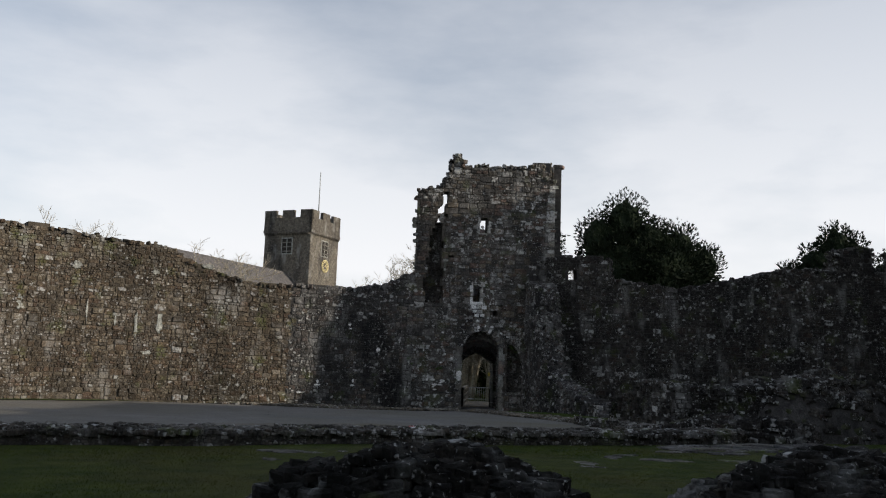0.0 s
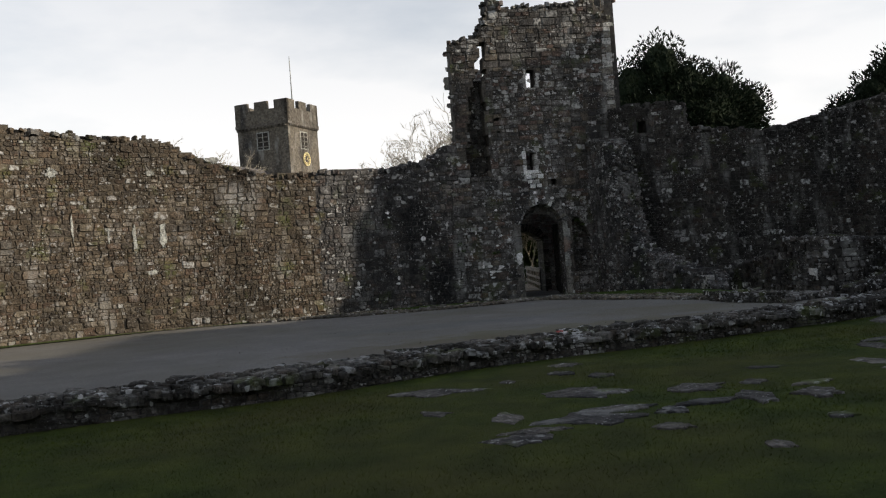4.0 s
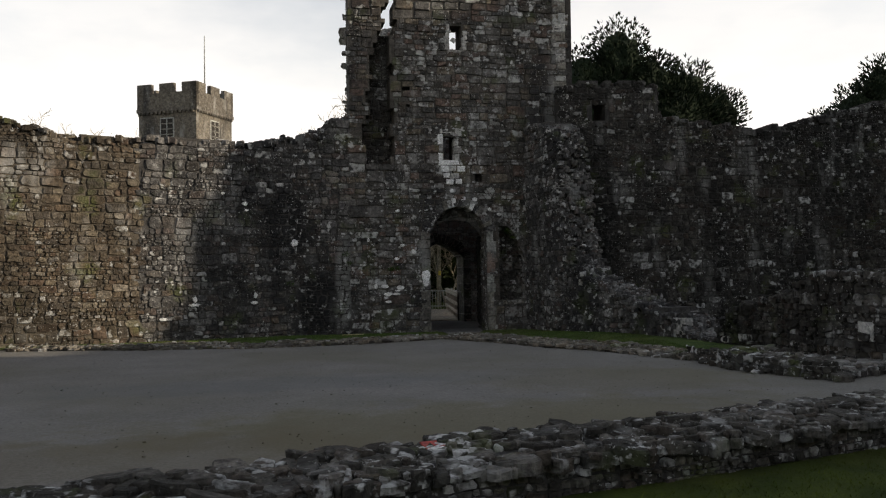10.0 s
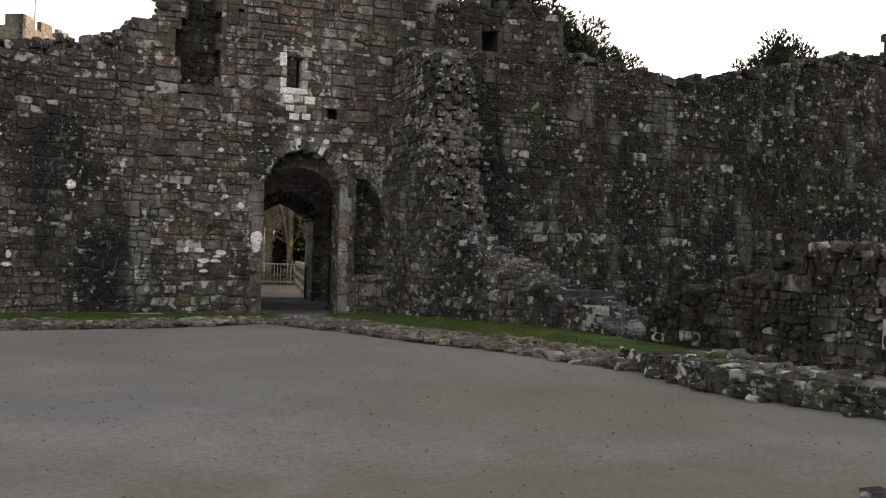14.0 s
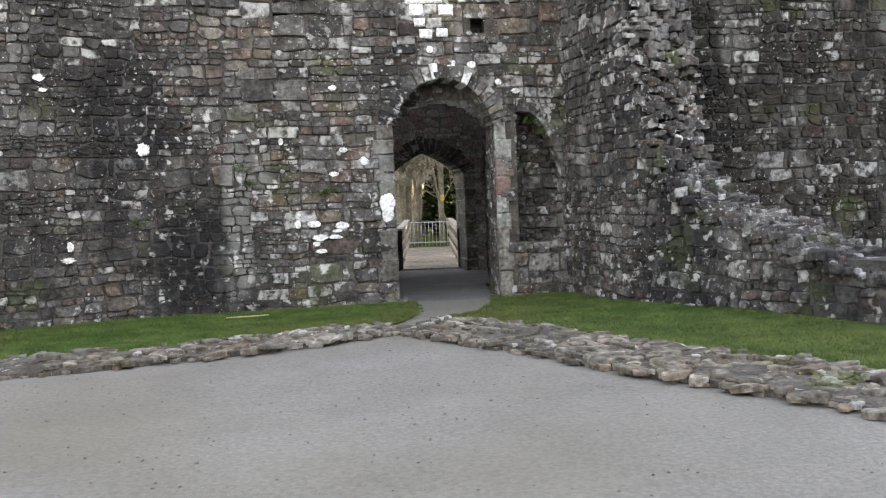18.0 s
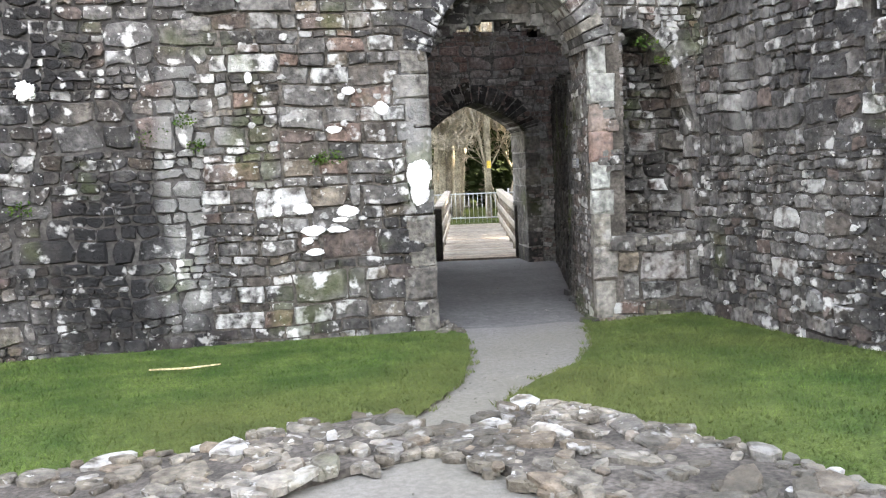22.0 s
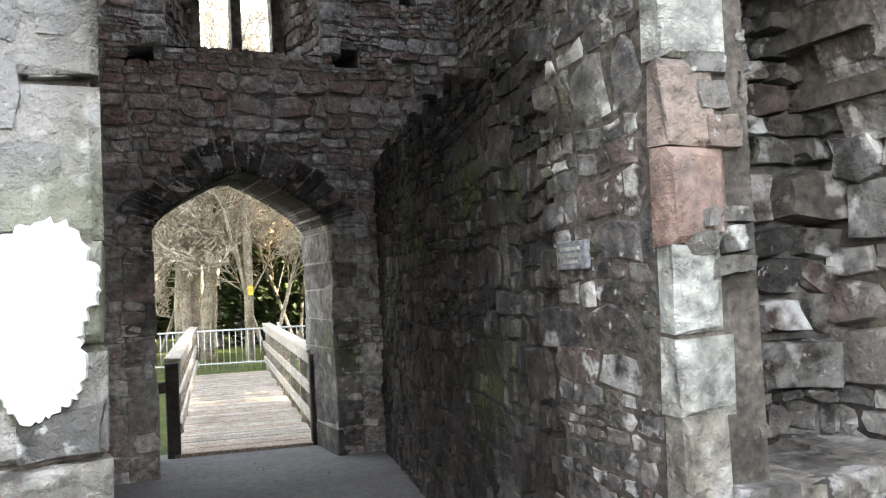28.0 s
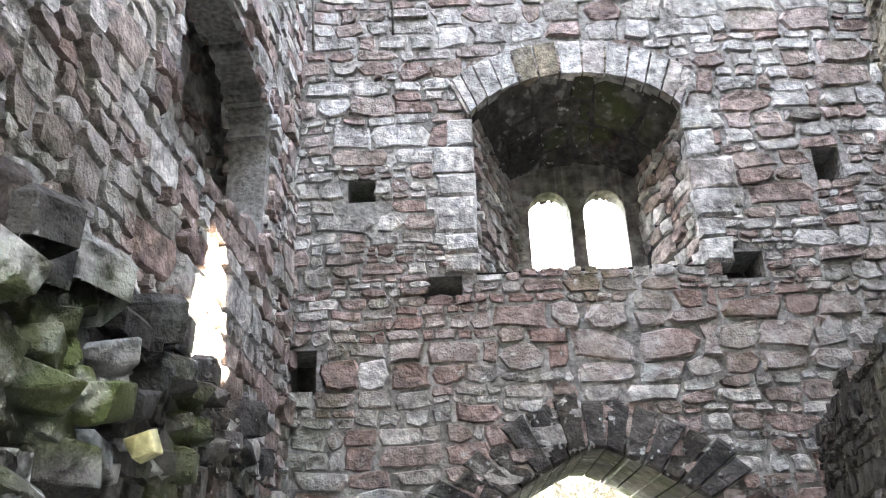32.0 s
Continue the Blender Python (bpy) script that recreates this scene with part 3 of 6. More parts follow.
def voussoirs(parent, at, u0, u1, spring, apex, point, ring, d0, d1, materials, seed, n=19):
    """The wedge stones of an arch, each a piece of its own, set round its curve."""
    rng = random.Random(seed)
    c = arch_curve(u0, u1, spring, apex, point, n)
    mid = ((u0 + u1) / 2, spring - (u1 - u0) * 0.1)
    for i, (p, q) in enumerate(zip(c, c[1:])):
        w = ring * rng.uniform(0.8, 1.2)

        def out(a, k):
            dx, dy = a[0] - mid[0], a[1] - mid[1]
            r = math.hypot(dx, dy)
            return a[0] + dx / r * k, a[1] + dy / r * k
        g = 0.05
        p2, q2 = (p[0] + (q[0] - p[0]) * g, p[1] + (q[1] - p[1]) * g), (q[0] - (q[0] - p[0]) * g, q[1] - (q[1] - p[1]) * g)
        quad = [out(p2, -0.05), out(q2, -0.05), out(q2, w), out(p2, w)]
        e = d1 + rng.uniform(-0.012, 0.015)
        verts = [at(a, b, d0) for a, b in quad] + [at(a, b, e - 0.02) for a, b in quad]
        cx, cy = sum(a for a, _ in quad) / 4, sum(b for _, b in quad) / 4
        verts += [at(cx + (a - cx) * 0.86, cy + (b - cy) * 0.86, e) for a, b in quad]
        faces = [(k, (k + 1) % 4, 4 + (k + 1) % 4, 4 + k) for k in range(4)] + [(4 + k, 4 + (k + 1) % 4, 8 + (k + 1) % 4, 8 + k) for k in range(4)] + [(8, 9, 10, 11), (3, 2, 1, 0)]
        link("voussoir", mesh("voussoir", verts, faces), materials[i % len(materials)] if not callable(materials) else materials(i), parent)


def heap(name, x, y, a, b, h, seed, label, material=M_DARK, n=900, big=1.0, turn=0):
    """A mound of broken masonry: a lumpy core under many loose stones."""
    rng = random.Random(seed)
    ob = tagged(new(name), label, "rubble heap", kind="structure")
    t = radians(turn)
    ca, sa = math.cos(t), math.sin(t)

    def top(u, v):
        r = math.hypot(u, v)
        return h * max(0, 1 - r ** 3.2) ** 0.6 * (1 + 0.25 * noise.noise((u * 2 + seed, v * 2, 0)))
    verts, faces = [], []
    m = 24
    for i in range(m + 1):
        for j in range(m + 1):
            u, v = i / m * 2 - 1, j / m * 2 - 1
            verts.append((x + u * a * ca - v * b * sa, y + u * a * sa + v * b * ca, top(u, v) - 0.1))
    for i in range(m):
        for j in range(m):
            k = i * (m + 1) + j
            faces.append((k, k + m + 1, k + m + 2, k + 1))
    link("core", mesh("core", verts, faces), M_MORTAR, ob)
    verts, faces = [], []
    for _ in range(n):
        w, r = rng.uniform(0, 6.2832), math.sqrt(rng.random()) * 1.02
        u, v = r * math.cos(w), r * math.sin(w)
        z = top(u, v) * (rng.uniform(0.35, 1.0) if r > 0.85 else 1.0)
        rock(verts, faces, (x + u * a * ca - v * b * sa, y + u * a * sa + v * b * ca, z - 0.02), rng.uniform(0.1, 0.28) * big, rng.uniform(0.09, 0.2) * big, rng.uniform(0.04, 0.1) * big, rng)
    link("loose_stones", mesh("loose_stones", verts, faces), material, ob, kind="stuff")
    return ob


# ---------------------------------------------------------------- ground
bm = bmesh.new()
bmesh.ops.create_grid(bm, x_segments=120, y_segments=120, size=1)
for v in bm.verts:
    sx, sy = v.co.x, v.co.y
    v.co.x, v.co.y = math.copysign(abs(sx) ** 3, sx) * 1500 + sx * 24 - 4, math.copysign(abs(sy) ** 3, sy) * 1500 + sy * 24 + 18
    r = math.hypot(v.co.x, v.co.y - 18)
    v.co.z = 0.03 * noise.noise((v.co.x * 0.35, v.co.y * 0.35, 0)) if r < 60 else 0
for f in bm.faces:
    f.smooth = True
tagged(part("ground", bm, M_GRASS), "short green lawn grass with worn muddy patches", "ground", kind="structure")

slab("gravel_court", [(-15, 16.1), (-11, 16.9), (-7.2, 17.9), (-4, 19.0), (0, 20.1), (4, 21.2), (6, 22), (6.5, 31), (4.4, 37.6), (-3, 38.0), (-8, 36), (-20.5, 29.4), (-18.4, 27)],
     court, M_GRAVEL, "fine grey compacted gravel of the castle court", "gravel court")
slab("passage_floor", [(1.2, 37.35), (1.7, 37.5), (2.2, 37.42), (2.7, 37.55), (3.3, 37.4), (3.5, 38.5), (4.6, 45.3), (1.2, 45.3), (0.9, 38.5)], lambda x, y: court(x, y) + 0.003, M_PATH, "worn grey floor of the gate passage, partly darkened for shade", "floor")
slab("grass_strip", [(-20.5, 28.6), (-11, 33.6), (-9, 33.9), (-6.3, 32.9), (-2.7, 32.6), (-0.8, 33.2), (0.3, 33.5), (0.75, 33.8), (1.0, 34.3), (1.25, 34.9), (1.45, 35.8), (1.55, 36.5), (1.62, 37.0), (1.3, 37.6), (-3, 37.8), (-7, 36.2), (-20.5, 29.6)],
     lambda x, y: court(x, y) + 0.03, M_TURF, "strip of bright green grass along the wall foot", "grass")
slab("grass_corner", [(1.3, 33.9), (1.75, 34.6), (2.27, 35.2), (2.6, 35.9), (2.8, 36.6), (3.0, 37.6), (4.2, 37.6), (4.6, 35), (6.4, 31), (6.4, 25), (4.6, 26.6), (3.0, 29.8), (1.9, 32.4)],
     lambda x, y: court(x, y) + 0.03, M_TURF, "patch of green grass in the corner by the gate", "grass")

# ---------------------------------------------------------------- gatehouse
FRONT_Y, BACK_Y, THICK = 37.42, 43.88, 0.75
X0 = 0.96
door = arch_hole(1.38 + 0.96, 3.2 + 0.96, -1, 3.05, 3.88, ROUND)
def broken_groove(u, v):
    """The broken groove up the left of the front: a wide hollow below, a narrow chase above it."""
    x = u - X0
    if 5.1 < v < 6.7:
        return -0.55 + 0.1 * math.sin(v * 5) + 0.12 * max(0, v - 6.0) < x < 0.33 + 0.06 * math.sin(v * 7)
    return 6.7 <= v < 8.7 and -0.42 + 0.05 * math.sin(v * 6) + 0.08 * (v - 6.7) < x < 0.26 + 0.06 * math.sin(v * 5)


def broken_gap(u, v):
    x = u - X0
    return 8.7 < v < 10.5 and -0.12 + 0.22 * (v - 8.7) + 0.06 * math.sin(v * 9) < x < 0.34 + 0.1 * (v - 8.7) + 0.06 * math.sin(v * 7)


def niche_hole(u, v):
    x = u - X0
    return 3.47 < x < 4.3 and 1.0 + 0.03 * math.sin(x * 9) < v < 3.28 - 0.85 * max(0, (x - 3.7) / 0.55) ** 1.7 + 0.04 * math.sin(x * 12)


front_holes = [door, box_hole(1.8 + X0, 2.16 + X0, 5.2, 6.0), lambda u, v: 2.04 < u - X0 < 2.42 + 0.05 * math.sin(v * 9) and 8.5 < v < 9.3, broken_groove, broken_gap, niche_hole,
               box_hole(-0.47 + X0, -0.27 + X0, 4.62, 4.88), box_hole(2.75 + X0, 2.95 + X0, 4.6, 4.8), box_hole(0.62 + X0, 0.8 + X0, 7.2, 7.45), box_hole(0.72 + X0, 0.88 + X0, 6.75, 6.9)]
gate_front, _, _ = wall("wall_gate_front", [(-0.96, FRONT_Y), (5.65, FRONT_Y)],
                        [(0, 10.5), (1.15, 10.55), (1.2, 10.7), (1.5, 11.3), (1.75, 12.2), (2.0, 12.3), (2.1, 11.7), (3, 11.8), (5.2, 11.8), (5.8, 12.0), (6.1, 11.7), (6.61, 11.0)],
                        low=-0.1, thick=THICK, holes=front_holes, material=M_FRONT, seed=3, cell=0.12, both=True, back_material=M_RED, mortar=M_BED, slim=(1.3, 3.0), square=0.5, size=1.15,
                        near=lambda u, v: v < 4.4 and 0.6 < u < 5.6, label="front wall of the ruined gatehouse in grey lichened rubble")
wall("wall_gate_niche", [(3.2, FRONT_Y + 0.48), (3.8, FRONT_Y + 0.54), (4.5, FRONT_Y + 0.44)], 3.6, thick=0.3, material=M_RUBBLE, mortar=M_JOINT, seed=4, size=0.8, proud=2.6, label="back of a shallow niche beside the gate")
wall("wall_gate_rear_arch", [(1.2, FRONT_Y + THICK - 0.17), (3.35, FRONT_Y + THICK - 0.17)], 4.2, low=2.6, thick=0.15, holes=[arch_hole(0.15, 1.96, 0, 2.86, 3.47, ROUND)], material=M_GREY, mortar=M_JOINT, seed=19, size=0.8,
     cell=0.04, ragged=0, both=True, proud=0.4, label="lower rear arch of the gate opening")
# Back of the recess in the dark copy, its shade put into the colour.
wall("wall_gate_recess", [(-0.9, FRONT_Y + 0.6), (0.6, FRONT_Y + 0.6)], 8.9, low=4.9, thick=0.3, material=M_DARK, seed=17, size=0.9, label="back of a broken recess in the gatehouse front, coloured dark for shade")
PUTLOGS = ((1.38, 1.58, 4.75, 4.97), (1.95, 2.18, 4.04, 4.25), (4.02, 4.26, 4.1, 4.34), (4.78, 4.98, 4.85, 5.08), (0.98, 1.22, 3.38, 3.74))
back_holes = [arch_hole(2.1 - 0.2, 3.92 - 0.2, -1, 2.44, 3.04, POINTED), arch_hole(2.3 - 0.2, 3.92 - 0.2, 4.22, 5.5, 5.86, FLAT)]
back_holes += [box_hole(a - 0.2, b - 0.2, c, d) for a, b, c, d in PUTLOGS]
wall("wall_gate_back", [(0.2, BACK_Y), (6.0, BACK_Y)], [(0, 10.0), (2, 10.0), (2.6, 9.7), (4.2, 9.7), (5.8, 10.4)], low=-0.2, thick=1.1, holes=back_holes, material=M_RED, mortar=M_LIME, seed=5, cell=0.1, size=0.88, flat=0.9, slim=(1.1, 3.2), proud=0.6,
     both=True, near=lambda u, v: 0.8 < u < 5 and 2.9 < v < 6.2, label="back wall of the gatehouse in grey and red rubble")
wall("wall_passage_right", [(4.42, BACK_Y), (3.16, FRONT_Y + THICK)], [(0, 3.0), (1.5, 3.06), (3.1, 3.02), (4.1, 2.98), (4.9, 2.9), (5.4, 2.82), (5.85, 2.86)], low=-0.2, thick=1.7, material=M_PASSAGE, mortar=M_MORTAR, seed=6, both=False, cell=0.1, size=0.72, ragged=0.04, proud=0.6, loose=60, cap=0.35,
     near=lambda u, v: u > 3.4 and v < 3.2, label="side wall of the gate passage in grey rubble darkened for shade")
# Top set high, out of view, to cut the skylight in the chamber.
wall("wall_chamber_right", [(5.47, BACK_Y), (4.7, FRONT_Y + THICK)], [(0, 11.8), (6, 12.2)], low=2.3, thick=0.9, material=M_ASHLAR, mortar=M_JOINT, seed=7, both=True, size=0.88,
     cell=0.1, holes=[lambda u, v: 1.2 < u < 3.7 and max(4.45, 5.45 - 0.62 * (u - 1.2)) < v < 6.6], label="side wall of the roofless upper chamber")
# Added plate; its slit lets through only a small patch of sun.
wall("wall_chamber_outer", [(6.5, BACK_Y), (5.75, FRONT_Y + THICK)], [(0, 11.8), (6, 12.2)], low=3.0, thick=0.4, material=M_RED, seed=18, cell=0.08, label="plate added outside the chamber, its narrow slit shaping a sun patch",
     holes=[lambda u, v: 4.95 < v < 5.75 - 0.5 * abs(u - 3.3) and 3.0 + 0.2 * (v - 4.95) < u < 3.75 - 0.45 * (v - 4.95)])
wall("wall_passage_left", [(1.38, FRONT_Y + THICK), (1.12, 40.5), (0.95, BACK_Y)], [(0, 4.2), (0.7, 3.4), (1.1, 2.72), (1.7, 2.7), (2.3, 2.84), (3.4, 3.0), (4.2, 2.95), (5.5, 2.9)], low=-0.2, thick=1.6, material=M_RUBBLE, mortar=M_JOINT, seed=8, size=0.9, cell=0.1, near=lambda u, v: v > 0.8, proud=0.7,
     label="broken side wall of the passage with loose stones on top")
wall("wall_chamber_left", [(0.62, FRONT_Y + THICK), (1.02, BACK_Y)], [(0, 8.4), (1.5, 9.4), (3, 10.0), (6, 10.2)], low=2.4, thick=0.26, material=M_RED, mortar=M_LIME, seed=9, both=True, cell=0.06, size=0.88,
     holes=[arch_hole(3.55, 5.0, 4.15, 4.8, 5.35, ROUND)], near=lambda u, v: v < 5.5,
     label="side wall of the roofless chamber with an arched recess")
wall("wall_recess_back", [(0.36, 40.4), (0.6, BACK_Y)], 6.4, low=3.95, thick=0.2, material=M_RED, mortar=M_LIME, seed=10, size=0.9, label="back of the arched recess")

# ---------------------------------------------------------------- curtain walls
wall("wall_curtain_left", [(-20.8, 28.6), (-19.6, 29.3), (-15.2, 32.3), (-11.6, 34.3), (-6.6, 36.0)],
     [(0, 8.4), (0.7, 8.2), (1.9, 7.2), (2.6, 7.05), (10.3, 6.7), (11.1, 6.5), (11.6, 6.1), (13.3, 5.6), (14.8, 5.42), (16.9, 5.36)], low=-0.1, thick=1.2, material=M_BROWN, mortar=M_MORTAR_B, seed=11, near=lambda u, v: u > 9 and v < 3,
     label="long curtain wall of brown lichened rubble")
wall("wall_curtain_inner", [(-6.6, 36.0), (-4.8, 36.6), (-2.8, 37.3), (-0.9, FRONT_Y + 0.02)],
     [(0, 5.4), (0.5, 5.5), (1.6, 5.5), (2.8, 5.48), (3.4, 5.55), (4.1, 5.72), (4.85, 5.82), (5.1, 6.1), (5.7, 6.32), (6.1, 6.5)], low=-0.1, thick=1.2, material=M_MIXED, mortar=M_MORTAR, seed=16, near=lambda u, v: u > 2.5 and v < 2.2,
     label="curtain wall of stained grey rubble beside the gatehouse")
wall("wall_spur", [(4.3, 38.0), (4.45, 35.2), (4.9, 33.8), (5.4, 32.4), (6.0, 31), (6.1, 29.5)],
     [(0, 6.2), (1.6, 6.1), (2.5, 5.9), (2.9, 5.3), (3.1, 4.2), (3.25, 3.0), (3.6, 2.0), (4.4, 1.55), (5.3, 1.3), (6.0, 1.0), (6.6, 0.85), (7.2, 0.75), (7.7, 0.35), (9.0, 0.3)], low=-0.1, thick=0.9, material=M_GREY, mortar=M_MORTAR, seed=12, cell=0.12, holes=[box_hole(2.58, 2.98, 0.22, 0.35)],
     near=lambda u, v: 0.5 < u < 5 and v < 2.4, both=True, loose=190, cap=0.72, label="broken cross wall beside the gate with a ragged end")
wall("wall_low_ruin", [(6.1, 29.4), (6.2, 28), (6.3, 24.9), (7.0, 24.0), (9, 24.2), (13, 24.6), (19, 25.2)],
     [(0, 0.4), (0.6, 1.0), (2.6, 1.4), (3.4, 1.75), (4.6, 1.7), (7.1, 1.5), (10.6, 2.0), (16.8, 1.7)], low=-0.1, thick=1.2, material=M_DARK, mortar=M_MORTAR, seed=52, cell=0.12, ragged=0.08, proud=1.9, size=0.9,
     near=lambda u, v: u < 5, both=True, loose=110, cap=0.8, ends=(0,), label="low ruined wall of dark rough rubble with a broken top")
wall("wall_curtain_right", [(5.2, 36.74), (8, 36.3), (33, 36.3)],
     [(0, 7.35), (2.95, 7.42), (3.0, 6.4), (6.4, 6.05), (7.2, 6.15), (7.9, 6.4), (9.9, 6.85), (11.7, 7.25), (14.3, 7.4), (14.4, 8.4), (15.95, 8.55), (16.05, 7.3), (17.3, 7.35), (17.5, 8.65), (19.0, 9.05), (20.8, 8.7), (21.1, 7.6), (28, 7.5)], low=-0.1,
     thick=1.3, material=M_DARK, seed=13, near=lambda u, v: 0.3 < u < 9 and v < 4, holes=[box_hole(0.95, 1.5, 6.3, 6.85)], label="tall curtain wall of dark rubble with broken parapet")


# Unseen wall; its stepped top is shaped to cast the court's shadow.
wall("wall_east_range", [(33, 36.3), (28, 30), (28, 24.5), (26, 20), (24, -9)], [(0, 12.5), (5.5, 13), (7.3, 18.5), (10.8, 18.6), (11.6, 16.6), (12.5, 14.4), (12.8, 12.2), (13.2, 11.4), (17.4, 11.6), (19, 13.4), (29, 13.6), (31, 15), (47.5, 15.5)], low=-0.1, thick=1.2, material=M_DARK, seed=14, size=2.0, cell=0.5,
     label="unseen wall added to shade the court from the east", caps=False)
# Unseen wall added behind, holding low light off the lawn.
wall("wall_south_range", [(24, -9), (-34, -9)], 8, low=-0.1, thick=1.2, material=M_DARK, seed=15, size=2.0, cell=0.5, label="unseen wall added to close and shade the court behind")

# ---------------------------------------------------------------- low ruined walls
def low_wall(name, points, width, height, material, seed, label, base=0.0, size=1.0, near=None, rough=1.0, dense=52, grain=1.0, bed=M_MORTAR, sides=(0, 1), sink=0.0):
    """A ruined wall a few courses high: a rubble face on both sides and loose stones on its top."""
    at, length = smooth_line(points)
    zb = base if callable(base) else (lambda x, y: base)
    rng = random.Random(seed)
    ob = tagged(new(name), label=label, category="low wall", kind="structure")
    verts, faces = [], []
    n = max(2, round(length / 0.4))
    for i in range(n + 1):
        u = length * i / n
        g = zb(*at(u, 0, -width / 2)[:2])
        for d, z in ((0, -0.15), (0.0, height * 0.76), (-width * 0.3, height * 0.92), (-width * 0.7, height * 0.92), (-width, height * 0.76), (-width, -0.15)):
            verts.append(at(u, g + z, d))
        if i:
            o = (i - 1) * 6
            faces += [(o + k, o + 6 + k, o + 7 + k, o + 1 + k) for k in range(5)]
    faces += [tuple(range(5, -1, -1)), tuple(n * 6 + k for k in range(6))]
    link("core", mesh("core", verts, faces), bed, ob)
    for side in sides if height > 0.2 else ():
        def at3(u, v, d):
            g = zb(*at(u, 0, -width / 2)[:2])
            return at(u, g + v, d) if side == 0 else at(length - u, g + v, -width - d)
        face_stones(ob, at3, length, -0.05, height * 0.86, lambda u, v: True, material, seed + side, size * 0.8, flat=0.75, near=near and side == 0 and (lambda u, v: near(u)))
    verts, faces, singles, shape = [], [], [], []
    for i in range(int(length * width * dense)):
        u, d = rng.uniform(-0.1, length + 0.1), -rng.uniform(-0.07, width + 0.09)
        g = zb(*at(u, 0, -width / 2)[:2])
        e = min(1, (abs(d + width / 2) / (width / 2)))
        z = g + height * (0.92 - 0.16 * e ** 3) + (rng.uniform(-0.03, 0.05) + 0.05 * noise.noise((u * 0.8, d * 2, seed))) * min(1, rough)
        large = rng.random() < 0.25
        z -= sink * rng.uniform(0.4, 1.0)
        sizes = (rng.uniform(0.13, 0.25), rng.uniform(0.09, 0.16), rng.uniform(0.03, 0.065) * rough) if large else (rng.uniform(0.05, 0.13), rng.uniform(0.04, 0.09), rng.uniform(0.02, 0.05) * rough)
        sizes = tuple(v * grain for v in sizes)
        if near and large and near(u) and len(singles) < 300:
            sv, shape = [], []
            rock(sv, shape, at(u, z, d), *sizes, rng, 0.2 * rough)
            singles.append(sv)
        else:
            rock(verts, faces, at(u, z, d), *sizes, rng, 0.2 * rough)
    PIECES.append((ob, singles, material, shape))
    link("cap_stones", mesh("cap_stones", verts, faces), material, ob, kind="stuff")
    return ob


low_wall("kerb_wall_lawn", [(-14.9, 15.4), (-11, 16.2), (-7.3, 17.2), (-5.75, 17.75), (-4.08, 18.45), (-1.68, 19.2), (0.96, 19.8), (4.24, 20.7), (6.5, 21.6), (9, 23.2)], 1.05, 0.36, M_LEDGE, 21,
         "low ruined wall of flat grey stones along the lawn", near=lambda u: u > 10, rough=0.95, dense=105, sides=(0,), grain=1.15, size=0.9)
low_wall("kerb_wall_return", [(-18.6, 27.4), (-15.2, 15.6)], 1.5, 0.34, M_LEDGE, 22, "low ruined return wall of flat stones", dense=90, grain=0.8)
low_wall("kerb_wall_gate", [(0.75, 33.2), (1.78, 31.4), (2.5, 29.9), (3.4, 28.2), (3.9, 26.6)], 1.0, 0.08, M_KERB, 23, "low ruined wall of pale broken stones by the gate", base=court, near=lambda u: u < 5, rough=0.8, dense=175, grain=0.72, bed=M_BED, sink=0.035)
low_wall("kerb_wall_platform", [(4.1, 27.0), (3.85, 25.0), (4.5, 23.3)], 1.9, 0.28, M_LEDGE, 25, "broad stone platform of broken flags", base=0.1)
low_wall("kerb_wall_strip", [(-9, 33.3), (-6, 32.3), (-2.7, 31.9), (-1.6, 32.2), (-0.33, 32.5), (0.9, 33.1)], 0.8, 0.07, M_KERB, 24, "line of flat pale stones edging the grass", base=court, near=lambda u: u > 3, rough=0.8, dense=120, grain=0.72, bed=M_BED, sink=0.03)

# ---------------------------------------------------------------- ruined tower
# Lit walls take the bright copy; shaded pier, back and reveal the darker brown.
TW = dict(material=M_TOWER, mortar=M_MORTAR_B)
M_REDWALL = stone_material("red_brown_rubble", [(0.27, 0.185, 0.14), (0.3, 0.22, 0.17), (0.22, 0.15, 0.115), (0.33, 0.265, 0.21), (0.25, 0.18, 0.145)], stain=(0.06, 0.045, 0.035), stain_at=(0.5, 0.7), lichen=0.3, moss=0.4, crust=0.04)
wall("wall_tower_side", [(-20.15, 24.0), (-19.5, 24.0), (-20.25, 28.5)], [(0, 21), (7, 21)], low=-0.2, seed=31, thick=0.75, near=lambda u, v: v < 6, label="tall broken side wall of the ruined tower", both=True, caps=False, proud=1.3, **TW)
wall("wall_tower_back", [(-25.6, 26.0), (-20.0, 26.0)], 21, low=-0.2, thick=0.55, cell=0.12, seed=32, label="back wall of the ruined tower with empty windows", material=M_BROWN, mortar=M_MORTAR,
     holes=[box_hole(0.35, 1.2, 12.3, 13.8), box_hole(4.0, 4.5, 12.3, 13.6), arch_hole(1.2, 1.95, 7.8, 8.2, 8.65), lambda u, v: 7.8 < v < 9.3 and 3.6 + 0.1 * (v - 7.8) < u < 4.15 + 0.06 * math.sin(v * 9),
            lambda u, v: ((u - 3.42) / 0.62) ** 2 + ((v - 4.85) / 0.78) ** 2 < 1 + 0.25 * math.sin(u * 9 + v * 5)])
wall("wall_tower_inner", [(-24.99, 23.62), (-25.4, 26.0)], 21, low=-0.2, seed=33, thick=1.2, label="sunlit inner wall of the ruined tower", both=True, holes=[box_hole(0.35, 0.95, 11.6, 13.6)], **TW)
